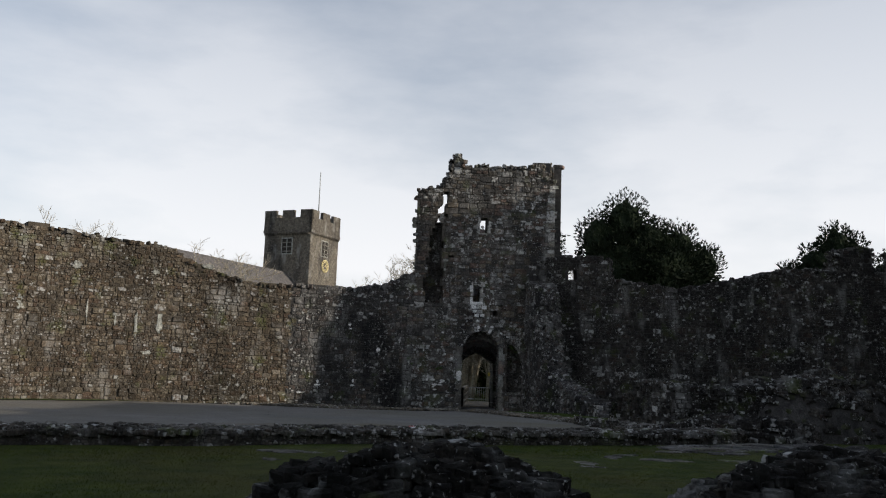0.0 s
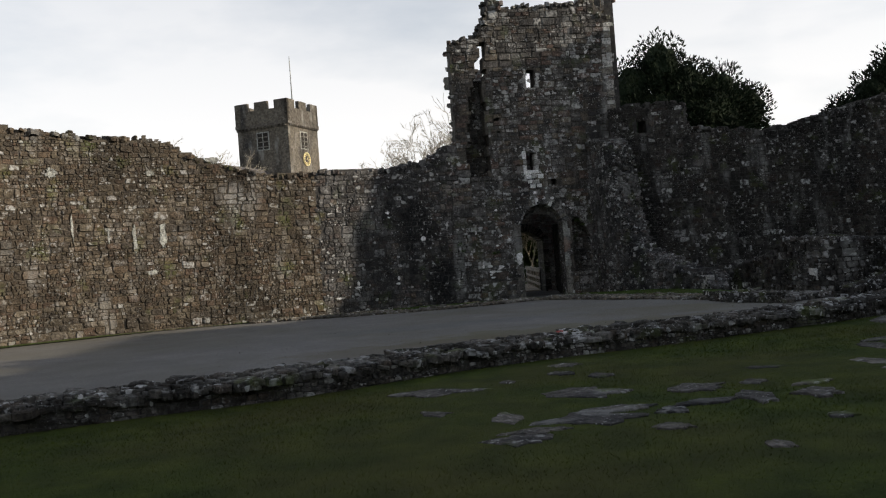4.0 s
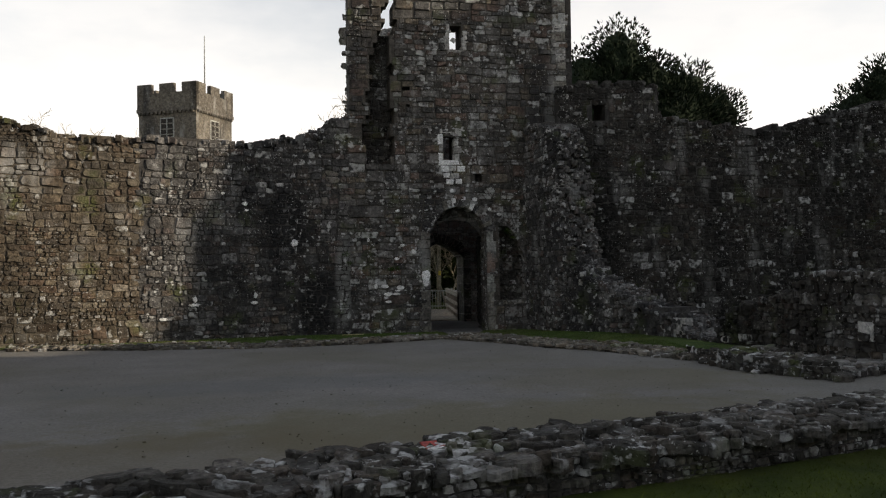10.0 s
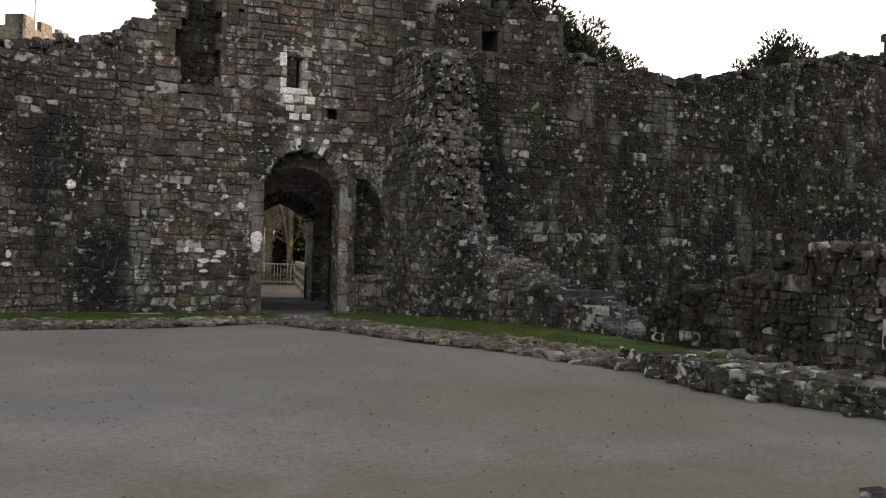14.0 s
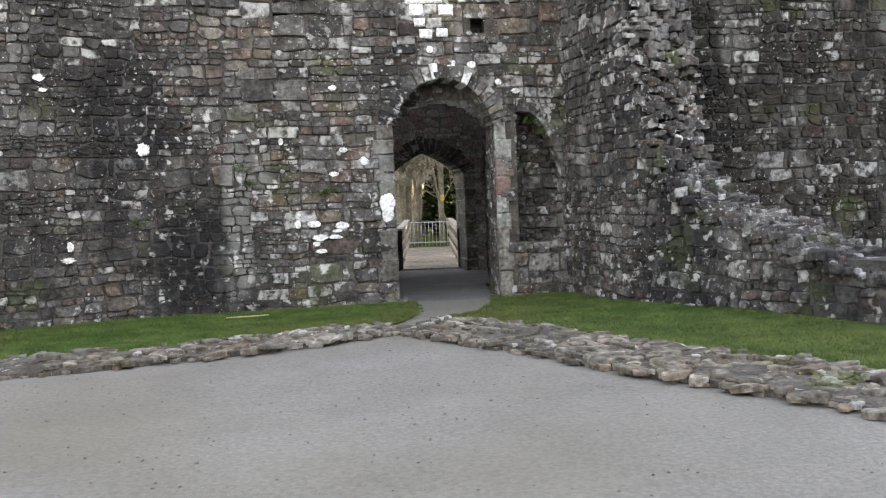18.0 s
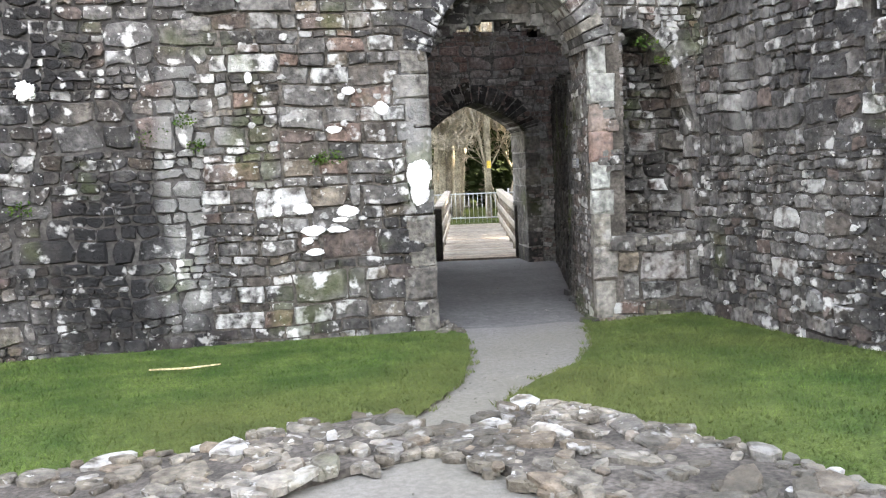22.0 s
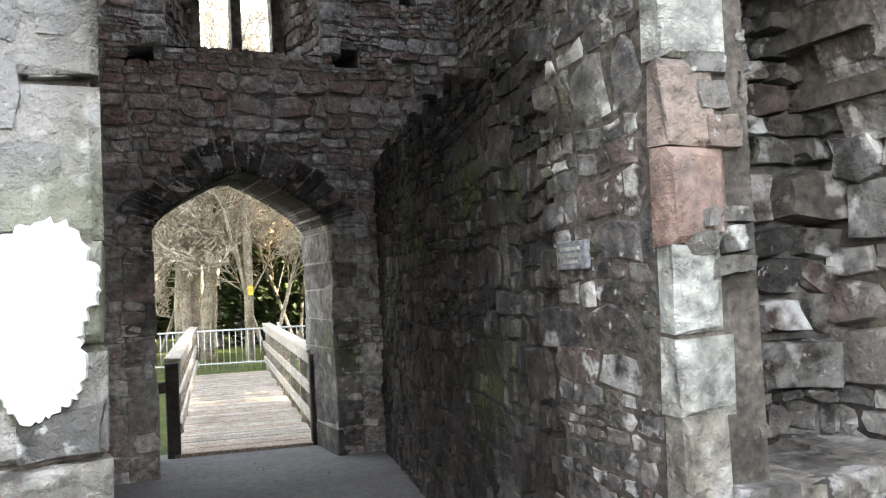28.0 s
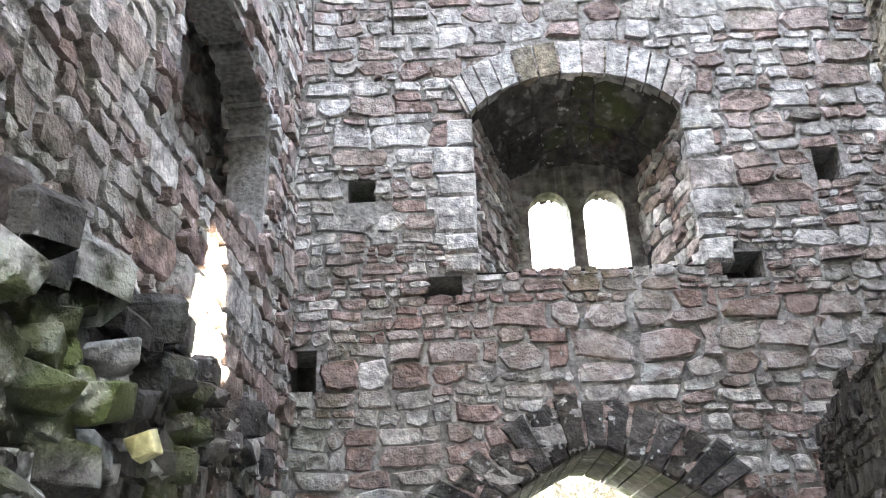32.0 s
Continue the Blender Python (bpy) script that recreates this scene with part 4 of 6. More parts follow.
wall("wall_tower_front", [(-27.6, 22.4), (-24.95, 22.4)], 21, low=-0.2, seed=34, thick=1.2, label="stained front pier of the ruined tower", material=M_BROWN, mortar=M_MORTAR_B, proud=1.3, ends=(0, 1))
wall("wall_tower_arch", [(-26.0, 23.6), (-19.75, 23.6)], [(0, 7.7), (1.2, 7.4), (2.4, 7.2), (3.6, 6.8), (4.6, 7.1), (6.25, 7.2)], low=-0.2, seed=35, label="lower tower wall with a deep arched opening", material=M_TOWER, mortar=M_MORTAR_B, thick=0.9,
     holes=[arch_hole(3.7, 6.1, 3.1, 4.85, 5.75, FLAT)], both=True, loose=40)
tat, _ = smooth_line([(-26.0, 23.6), (-19.75, 23.6)])
voussoirs(bpy.data.objects["wall_tower_arch"], tat, 3.7, 6.1, 4.85, 5.75, FLAT, 0.42, -0.5, 0.06, [M_TOWER], 41, 25)
for k, u0 in enumerate((3.36, 6.06)):
    z = 3.1
    while z < 4.8:
        h = 0.2 + 0.14 * math.sin(z * 7 + k) ** 2
        dressed("jamb_stone", tat, u0, u0 + 0.36, z, z + h - 0.015, -0.5, 0.04, M_TOWER, bpy.data.objects["wall_tower_arch"], random.Random(int(z * 100)))
        z += h
wall("wall_arch_reveal", [(-22.35, 24.5), (-22.2, 26.0)], 7.0, low=2.8, thick=0.5, seed=39, material=M_BROWN, mortar=M_MORTAR, label="side of the deep arched opening in darker rubble for shade")
wall("wall_tower_foot", [(-22.5, 8.5), (-19.4, 10.2), (-18.8, 12.0), (-18.7, 15.0), (-19.4, 19.0), (-19.3, 23.9)], [(0, 3.3), (3, 3.3), (5, 3.1), (6.2, 2.8), (8, 2.9), (10, 2.7), (12, 2.9), (14, 2.8), (15.5, 3.0), (18, 2.9)], low=-0.2, seed=36,
     label="thick plinth of reddish rubble below the tower", material=M_FOOT, mortar=M_MORTAR, thick=3.0, near=lambda u, v: u > 6, ragged=0.16, proud=1.5)
wall("wall_foot_buttress", [(-18.3, 8.4), (-18.1, 11.7)], [(0, 3.2), (1.4, 3.1), (2.2, 2.8), (2.9, 2.4), (3.3, 2.0)], low=-0.2, seed=42, thick=1.0, material=M_FOOT, mortar=M_MORTAR, proud=1.6, ends=(1,), label="broken buttress of reddish rubble before the plinth")
wall("wall_foot_pilaster", [(-18.4, 11.7), (-18.35, 13.15)], [(0, 2.7), (0.7, 2.5), (1.1, 2.2), (1.45, 1.5)], low=-0.2, seed=43, thick=0.7, material=M_DARK, mortar=M_MORTAR, ends=(1,), label="dark lichened pilaster against the plinth")
wall("wall_foot_slump", [(-18.3, 15.2), (-18.55, 18.3)], [(0, 0.5), (0.5, 1.3), (1.1, 1.9), (2.0, 2.2), (2.6, 2.1), (3.1, 1.7)], low=-0.2, seed=44, thick=1.0, material=M_FOOT, mortar=M_MORTAR, proud=2.2, ragged=0.14, loose=60, cap=0.8, ends=(0,), label="ragged mass of fallen reddish rubble on the plinth")
wall("wall_foot_lichened", [(-18.5, 18.3), (-18.75, 19.75)], [(0, 1.5), (0.5, 1.75), (1.0, 1.9), (1.45, 1.3)], low=-0.2, seed=45, thick=0.8, material=M_GREY, mortar=M_JOINT, ends=(1,), label="pale lichened block of rubble against the plinth")
wall("wall_tower_far", [(-46.4, 24), (-31.6, 24)], [(0, 19), (13.3, 19), (14.1, 16.5), (14.4, 14.0), (14.6, 12.0), (14.8, 9.6)], low=-0.2, seed=37, label="tall ruined wall with a ragged edge", thick=0.45, material=M_REDWALL, mortar=M_MORTAR_B, proud=1.4)
wall("wall_tower_link", [(-34, 25), (-27.4, 23.2)], [(0, 9.6), (1.5, 9.2), (3, 8.3), (4, 8.0), (5.4, 8.2)], low=-0.2, seed=38, label="lower broken wall joining the tower", thick=1.2, material=M_REDWALL, mortar=M_MORTAR_B, proud=1.4, ragged=0.14)
heap("rubble_heap", -18.95, 21.6, 1.9, 0.55, 1.7, 48, "slump of mossy rubble under the tower arch", n=900, material=M_FOOT, turn=92, big=0.8)
heap("rubble_heap", -17.5, 13.9, 1.25, 0.5, 0.3, 46, "low spill of red stones at the plinth foot", n=300, material=M_FOOT, turn=15, big=0.8)
pier = bmesh.new()
rows = [(k * 0.41 - 0.2 + dz, r) for k in range(18) for dz, r in ((0.0, 0.93), (0.01, 0.95), (0.395, 0.95), (0.405, 0.93))]
tube(pier, [(-30.2, 20.6, z) for z, r in rows], [r for z, r in rows], 22)
tagged(part("ashlar_pier", pier, M_ASHLAR), "round pale ashlar pier of the ruined hall", "pier", kind="structure")



# ---------------------------------------------------------------- gate dressings
M_PALE = stone_material("pale_dressed_stone", [(0.34, 0.355, 0.335), (0.29, 0.30, 0.28), (0.38, 0.39, 0.365)], stain_at=(0.55, 0.75), lichen=0.3, crust=0)
M_PINK = stone_material("pink_dressed_stone", [(0.23, 0.16, 0.135), (0.25, 0.185, 0.155), (0.2, 0.155, 0.13)], stain_at=(0.55, 0.75), lichen=0.7, crust=0)
M_JAMB = stone_material("grey_dressed_stone", [(0.185, 0.178, 0.155), (0.22, 0.21, 0.185), (0.15, 0.143, 0.128)], stain_at=(0.5, 0.7), lichen=0.3, moss=0.4, crust=0)
M_CRUST = stone_material("crusted_stone", [(0.42, 0.42, 0.4), (0.5, 0.5, 0.48), (0.34, 0.335, 0.32)], stain=(0.06, 0.06, 0.058), stain_at=(0.55, 0.72), lichen=0.9, crust=0.3)
M_WHITE = blotch_material("white_lichen", (0.8, 0.8, 0.79), (0.62, 0.62, 0.6), 9.0, bscale=25)
M_BLACK = blotch_material("blackened_timber", (0.030, 0.026, 0.023), (0.05, 0.045, 0.04), 4.0)
gat, _ = smooth_line([(-0.96, FRONT_Y), (5.65, FRONT_Y)])
X = 0.96
rng = random.Random(77)
z = 0.12
while z < 3.05:
    h = rng.uniform(0.2, 0.4)
    dressed("jamb_stone", gat, 1.38 - rng.uniform(0.2, 0.36) + X, 1.385 + X, z, min(z + h, 3.1) - 0.012, -0.09, 0.028, M_JAMB, gate_front, rng)
    z += h
for z0, z1, w, m in ((0.12, 0.55, 0.3, M_JAMB), (0.56, 0.92, 0.34, M_JAMB), (0.93, 1.27, 0.26, M_JAMB), (1.28, 1.54, 0.3, M_PALE), (1.55, 1.84, 0.26, M_PALE), (1.85, 2.17, 0.3, M_PINK),
                     (2.18, 2.46, 0.27, M_PINK), (2.47, 2.79, 0.34, M_PALE), (2.80, 3.1, 0.25, M_PALE)):
    dressed("jamb_stone", gat, 3.12 + X, 3.06 + w + X, z0, z1, -0.09, 0.014, m, gate_front, rng)
voussoirs(gate_front, gat, 1.38 + X, 3.13 + X, 3.05, 3.88, ROUND, 0.24, -THICK, 0.02, lambda i: M_WHITE if i in (9, 11, 13) else (M_JAMB if i in (7, 12, 15, 18) else M_GREY), 5, 21)
for k in range(7):
    x0, x1 = 3.5 + k * 0.115, 3.5 + (k + 1) * 0.115
    t0, t1 = (3.28 - 0.85 * max(0, (x - 3.7) / 0.55) ** 1.7 for x in (x0, x1))
    slope = (t0 - t1) / 0.115
    quad = [(x0, t0 - 0.03), (x1 - 0.008, t1 - 0.03), (x1 + 0.14 * slope, t1 + 0.17), (x0 + 0.14 * slope + 0.01, t0 + 0.17)]
    vv = [gat(a + X, b, -0.3) for a, b in quad] + [gat(a + X, b, 0.012 + 0.012 * math.sin(k * 5)) for a, b in quad]
    link("voussoir", mesh("voussoir", vv, [(i, (i + 1) % 4, 4 + (i + 1) % 4, 4 + i) for i in range(4)] + [(4, 5, 6, 7)]), M_GREY, gate_front)
# white growth on the jamb and the pale patch under the small window
def patch(name, at, cu, cv, w, h, parent, material, seed, lift=0.05, fray=1.0):
    n = 84
    rim = []
    for i in range(n):
        a = 6.2832 * i / n
        k = 1 + fray * 0.42 * noise.noise((math.cos(a) * 1.6 + seed * 3.1, math.sin(a) * 1.6, 0)) + fray * 0.3 * noise.noise((math.cos(a) * 6 + seed, math.sin(a) * 6, 4)) + fray * 0.22 * noise.noise((math.cos(a) * 15 + seed, math.sin(a) * 15, 9))
        rim.append((cu + w / 2 * math.cos(a) * k, cv + h / 2 * math.sin(a) * k))
    verts = [at(a, b, lift - 0.04) for a, b in rim] + [at(cu + (a - cu) * 0.93, cv + (b - cv) * 0.93, lift - 0.004) for a, b in rim]
    faces = [(i, (i + 1) % n, n + (i + 1) % n, n + i) for i in range(n)] + [tuple(range(n, 2 * n))]
    return link(name, mesh(name, verts, faces), material, parent, "crust of chalk-white lichen")


patch("lichen_crust", gat, 1.235 + X, 1.79, 0.29, 0.32, gate_front, M_WHITE, 1, 0.07, 0.45)
patch("lichen_crust", gat, 1.24 + X, 1.6, 0.21, 0.26, gate_front, M_WHITE, 2, 0.067, 0.45)
for k, (x, z, w, h) in enumerate(((-0.24, 1.5, .11, .16), (0.02, 1.5, .25, .13), (0.48, 1.456, .27, .14), (0.114, 1.27, .3, .12), (0.365, 1.27, .25, .08), (0.046, 1.17, .14, .09), (0.122, 1.046, .22, .09), (0.4, 1.37, .2, .06),
                                  (-0.45, 2.85, .1, .14), (0.38, 2.3, .2, .09), (0.88, 2.5, .18, .16), (0.55, 2.69, .16, .1), (0.42, 3.7, .16, .1), (2.05, 4.3, .14, .14), (2.75, 4.05, .18, .14), (3.2, 3.75, .14, .12), (3.5, 3.6, .2, .1))):
    patch("lichen_crust", gat, x + X, z, w * 0.85, h * 0.85, gate_front, M_WHITE, 10 + k, 0.052, 0.5)
def lichen_spots(parent, at, box, n, seed, big=0.1):
    """Many small crusts of lichen over a face, in loose clusters, as one mesh."""
    q, vs, fs, laid = random.Random(seed), [], [], []
    for _ in range(n * 12):
        u, v = q.uniform(box[0], box[2]), q.uniform(box[1], box[3])
        r, flat = q.uniform(0.2, 1.0) ** 2.5 * big + 0.01, q.uniform(0.5, 1.0)
        if len(laid) >= n or noise.noise((u * 1.3 + seed, v * 1.3, 1.0)) < q.uniform(-0.25, 0.5) or any(math.hypot(u - a, v - b) < 1.3 * (r + c) for a, b, c in laid):
            continue
        laid.append((u, v, r))
        o = len(vs)
        rim = [(r * q.uniform(0.55, 1.2) * math.cos(0.6283 * k), r * flat * q.uniform(0.55, 1.2) * math.sin(0.6283 * k)) for k in range(10)]
        vs += [at(u + a, v + b, -0.01) for a, b in rim] + [at(u + a * 0.9, v + b * 0.9, 0.032) for a, b in rim]
        fs += [(o + k, o + (k + 1) % 10, o + 10 + (k + 1) % 10, o + 10 + k) for k in range(10)] + [tuple(range(o + 10, o + 20))]
    link("lichen_spots", mesh("lichen_spots", vs, fs), M_SPOT, parent, "scattered pale lichen spots", kind="stuff")


M_SPOT = blotch_material("pale_lichen", (0.36, 0.36, 0.345), (0.2, 0.2, 0.19), 14.0, bscale=40)
lichen_spots(gate_front, gat, (-0.5 + X, 1.3, 1.15 + X, 4.6), 150, 3, 0.05)
lichen_spots(gate_front, gat, (-0.5 + X, 3.9, 4.2 + X, 5.2), 90, 4, 0.055)
lichen_spots(gate_front, gat, (0.4 + X, 5.4, 5.5 + X, 10.5), 190, 5, 0.1)
iat, _ = smooth_line([(-6.6, 36.0), (-4.8, 36.6), (-2.8, 37.3), (-0.9, FRONT_Y + 0.02)])
for k, (u, z, w, h) in enumerate(((2.81, 3.86, 0.17, 0.1), (4.24, 2.78, 0.2, 0.19), (3.07, 1.12, 0.2, 0.09), (3.1, 1.32, 0.1, 0.14), (1.4, 1.1, 0.3, 0.08), (1.42, 1.26, 0.12, 0.16), (2.2, 4.13, 0.1, 0.07), (2.86, 3.68, 0.12, 0.06), (0.6, 0.75, 0.22, 0.08))):
    patch("lichen_crust", iat, u, z, w, h, bpy.data.objects["wall_curtain_inner"], M_WHITE, 60 + k, 0.055, 0.8)
cat, _ = smooth_line([(-20.8, 28.6), (-19.6, 29.3), (-15.2, 32.3), (-11.6, 34.3), (-6.6, 36.0)])
for k, (u, z, w, h) in enumerate(((7.64, 3.83, 0.07, 0.81), (8.76, 3.56, 0.06, 0.64), (9.60, 3.40, 0.14, 1.08), (10.56, 3.46, 0.24, 0.97), (7.11, 5.59, 0.32, 0.35), (10.12, 2.23, 0.40, 0.16), (3.96, 5.71, 0.23, 0.25), (10.26, 5.58, 0.31, 0.19), (5.11, 3.99, 0.17, 0.63), (12.42, 6.02, 0.52, 0.21), (6.37, 5.19, 0.10, 0.11))):
    patch("lime_streak", cat, u, z, w, h, bpy.data.objects["wall_curtain_left"], M_PALE, 130 + k, 0.04)
for k, (x, z, w, h) in enumerate(((1.86, 4.95, .22, .2), (2.1, 4.97, .2, .16), (2.35, 4.95, .24, .18), (1.9, 4.75, .2, .15), (2.15, 4.74, .26, .16), (2.0, 4.56, .22, .14), (2.28, 4.58, .2, .14))):
    dressed("sill_stone", gat, x - w / 2 + X, x + w / 2 + X, z - h / 2, z + h / 2, -0.05, 0.045, M_CRUST if k % 3 == 1 else M_WHITE, gate_front, rng)
for u0, u1, z0, z1 in ((1.66, 1.81, 5.2, 5.42), (1.7, 1.81, 5.44, 5.66), (1.64, 1.81, 5.68, 5.98), (2.15, 2.3, 5.2, 5.4), (2.15, 2.36, 5.42, 5.62), (2.15, 2.28, 5.64, 5.86), (2.1, 2.38, 5.92, 6.16), (1.72, 2.08, 6.0, 6.14), (1.68, 2.3, 5.06, 5.2)):
    dressed("window_surround", gat, u0 + X, u1 + X, z0, z1, -0.3, 0.035, M_WHITE if u0 < 1.69 else M_CRUST, gate_front, rng)
for u0, u1, z0, z1 in ((1.9, 2.05, 8.5, 8.85), (1.93, 2.05, 8.87, 9.3), (2.43, 2.62, 8.5, 8.78), (2.46, 2.58, 8.82, 9.1), (1.98, 2.5, 8.38, 8.5)):
    dressed("window_surround", gat, u0 + X, u1 + X, z0, z1, -0.3, 0.03, M_CRUST, gate_front, rng)
z = 6.6
while z < 11.0:
    h, w = rng.uniform(0.16, 0.34), rng.uniform(0.22, 0.5)
    dressed("quoin", gat, 5.68 - w + X, 5.69 + X, z, z + h - 0.014, -0.3, 0.03, rng.choice((M_CRUST, M_JAMB, M_CRUST)), gate_front, rng)
    z += h
# ---------------------------------------------------------------- back wall dressings
bat, _ = smooth_line([(0.2, BACK_Y), (6.0, BACK_Y)])
gate_back = bpy.data.objects["wall_gate_back"]
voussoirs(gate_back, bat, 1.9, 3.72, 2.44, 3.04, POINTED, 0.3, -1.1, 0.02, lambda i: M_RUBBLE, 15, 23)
for s, u0 in ((0, 1.64), (1, 3.69)):
    z = 0.0
    while z < 2.4:
        h = rng.uniform(0.25, 0.45)
        dressed("jamb_stone", bat, u0, u0 + 0.29, z, min(z + h, 2.46) - 0.012, -1.1, 0.015, M_JAMB, gate_back, rng)
        z += h
# window seat: splayed sides, head and pierced two-light plate
FX0, FX1, FZ0, FZ1, FZ2 = 2.3, 3.92, 4.22, 5.5, 5.86
RX0, RX1, RZ1, RZ2, DEEP = 2.68, 3.68, 5.32, 5.46, 0.92
FACE = [(FX0, FZ0), (FX0, FZ1)] + [(FX0 + (FX1 - FX0) * i / 12, FZ1 + (FZ2 - FZ1) * arch_rise(i / 6 - 1, FLAT)) for i in range(1, 12)] + [(FX1, FZ1), (FX1, FZ0)]
REAR = [(RX0, FZ0), (RX0, RZ1)] + [(RX0 + (RX1 - RX0) * i / 12, RZ1 + (RZ2 - RZ1) * arch_rise(i / 6 - 1, FLAT)) for i in range(1, 12)] + [(RX1, RZ1), (RX1, FZ0)]
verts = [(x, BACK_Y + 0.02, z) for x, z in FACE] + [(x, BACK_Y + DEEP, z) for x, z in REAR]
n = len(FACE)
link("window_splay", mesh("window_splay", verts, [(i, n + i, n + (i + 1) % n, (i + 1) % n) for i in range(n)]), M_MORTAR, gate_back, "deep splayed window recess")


def splay_side(side):
    def place(u, v, d):
        t = (u if side else DEEP - u) / DEEP
        x = FX0 + (RX0 - FX0) * t + d if side == 0 else FX1 + (RX1 - FX1) * t - d
        return (x, BACK_Y + t * DEEP, FZ0 + (v - FZ0) / (FZ1 - FZ0) * (FZ1 + (RZ1 - FZ1) * t - FZ0))
    return place


def splay_head(u, v, d):
    t, k = v / DEEP, min(1, max(0, u / (FX1 - FX0)))
    a = (FX0 + (FX1 - FX0) * k, FZ1 + (FZ2 - FZ1) * arch_rise(2 * k - 1, FLAT))
    b = (RX0 + (RX1 - RX0) * k, RZ1 + (RZ2 - RZ1) * arch_rise(2 * k - 1, FLAT))
    return (a[0] + (b[0] - a[0]) * t, BACK_Y + v, a[1] + (b[1] - a[1]) * t - d)


for side in (0, 1):
    face_stones(gate_back, splay_side(side), DEEP, FZ0, FZ1, lambda u, v: 0.0 < u < DEEP, M_RED, 90 + side, 0.8)
# Head in much darker rubble than the sides, standing in for soffit shade.
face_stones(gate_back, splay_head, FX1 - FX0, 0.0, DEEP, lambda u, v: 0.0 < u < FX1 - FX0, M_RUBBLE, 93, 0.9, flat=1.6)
def window_plate():
    """A thin stone plate with two round-headed lights, cut in fine upright strips."""
    vs, fs = [], []
    lights = ((RX0 + 0.1, RX0 + 0.44), (RX0 + 0.55, RX0 + 0.89))
    xs = sorted({RX0 - 0.02, RX1 + 0.02, *(a + (c2 - a) * i / 16 for a, c2 in lights for i in range(17))})
    y0, y1, top = BACK_Y + DEEP - 0.1, BACK_Y + DEEP + 0.06, 5.7

    def head(x, a, c2):
        return 5.04 + 0.19 * max(0.0, 1 - abs(2 * (x - a) / (c2 - a) - 1) ** 2.4) ** 0.6

    def quad(*q):
        o = len(vs)
        vs.extend(q)
        fs.append((o, o + 1, o + 2, o + 3))
    for x0, x1 in zip(xs, xs[1:]):
        hole = next(((a, c2) for a, c2 in lights if a - 1e-6 <= x0 and x1 <= c2 + 1e-6), None)
        z0, z1 = (head(x0, *hole), head(x1, *hole)) if hole else (FZ0 - 0.05, FZ0 - 0.05)
        quad((x0, y0, z0), (x1, y0, z1), (x1, y0, top), (x0, y0, top))
        quad((x1, y1, z1), (x0, y1, z0), (x0, y1, top), (x1, y1, top))
        if hole:
            quad((x0, y0, z0), (x0, y1, z0), (x1, y1, z1), (x1, y0, z1))
    for a, c2 in lights:
        for x in (a, c2):
            quad((x, y0, FZ0 - 0.05), (x, y1, FZ0 - 0.05), (x, y1, 5.04), (x, y0, 5.04))
    return tagged(link("window_plate", mesh("window_plate", vs, fs), M_JAMB), "stone window plate pierced by two round-headed lights", "window", kind="structure")


window_plate()
M_TAN = stone_material("tan_keystone", [(0.4, 0.35, 0.25), (0.37, 0.32, 0.23)], lichen=0.2, crust=0)
M_QUOIN = stone_material("pale_quoin", [(0.42, 0.415, 0.4), (0.36, 0.355, 0.34), (0.48, 0.475, 0.46), (0.38, 0.35, 0.33)], stain_at=(0.6, 0.8), lichen=0.2, crust=0)
c = arch_curve(FX0 - 0.2, FX1 - 0.2, FZ1, FZ2, FLAT, 15)
for i, (p, q) in enumerate(zip(c, c[1:])):
    lean = ((p[0] + q[0]) / 2 - 2.91) * 0.16
    quad = [(p[0] + 0.006, p[1] - 0.03), (q[0] - 0.006, q[1] - 0.03), (q[0] + lean, q[1] + 0.26), (p[0] + lean, p[1] + 0.26)]
    vv = [bat(a, b, -0.15) for a, b in quad] + [bat(a, b, 0.03 + 0.012 * math.sin(i * 7)) for a, b in quad]
    link("voussoir", mesh("voussoir", vv, [(k, (k + 1) % 4, 4 + (k + 1) % 4, 4 + k) for k in range(4)] + [(4, 5, 6, 7)]), M_TAN if i in (5, 6) else M_QUOIN, gate_back)
for s0, s1 in ((FX0 - 0.2, -1), (FX1 - 0.2, 1)):
    z = FZ0
    while z < FZ1 - 0.1:
        h, w = rng.uniform(0.14, 0.3), rng.uniform(0.16, 0.3)
        dressed("jamb_stone", bat, min(s0 - s1 * 0.03, s0 + s1 * w), max(s0 - s1 * 0.03, s0 + s1 * w), z, min(z + h, FZ1) - 0.006, -0.2, 0.03, M_QUOIN, gate_back, rng)
        z += h
# stones on the sides of the gate arch, the left darkened for shade
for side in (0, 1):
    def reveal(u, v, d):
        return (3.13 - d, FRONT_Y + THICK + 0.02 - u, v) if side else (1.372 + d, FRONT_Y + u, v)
    face_stones(gate_front, reveal, THICK + 0.02, 0.0, 3.25, (lambda u, v: u < THICK - 0.08) if side else (lambda u, v: u > 0.06), M_GREY if side else M_PASSAGE, 97 + side, 0.7, near=lambda u, v: True, proud=0.12)
# side and sill of the niche, and white growth under it
def niche(u, v, d):
    return (3.47 + d, FRONT_Y + u, v)


face_stones(gate_front, niche, 0.5, 1.0, 3.2, lambda u, v: 0.0 < u < 0.5, M_GREY, 83, 0.7)
for k, (x0, x1) in enumerate(((3.44, 3.72), (3.73, 4.02), (4.03, 4.28))):
    dressed("niche_sill", gat, x0 + X, x1 + X, 0.9, 1.02 + 0.015 * math.sin(k * 4), -0.56, 0.03, M_JAMB, gate_front, rng)
gx, _ = smooth_line([(4.3, 38.0), (4.45, 35.2), (4.9, 33.8), (5.4, 32.4), (6.0, 31), (6.1, 29.5)])
lichen_spots(bpy.data.objects["wall_spur"], gx, (0.8, 0.2, 5.5, 1.6), 60, 6, 0.06)
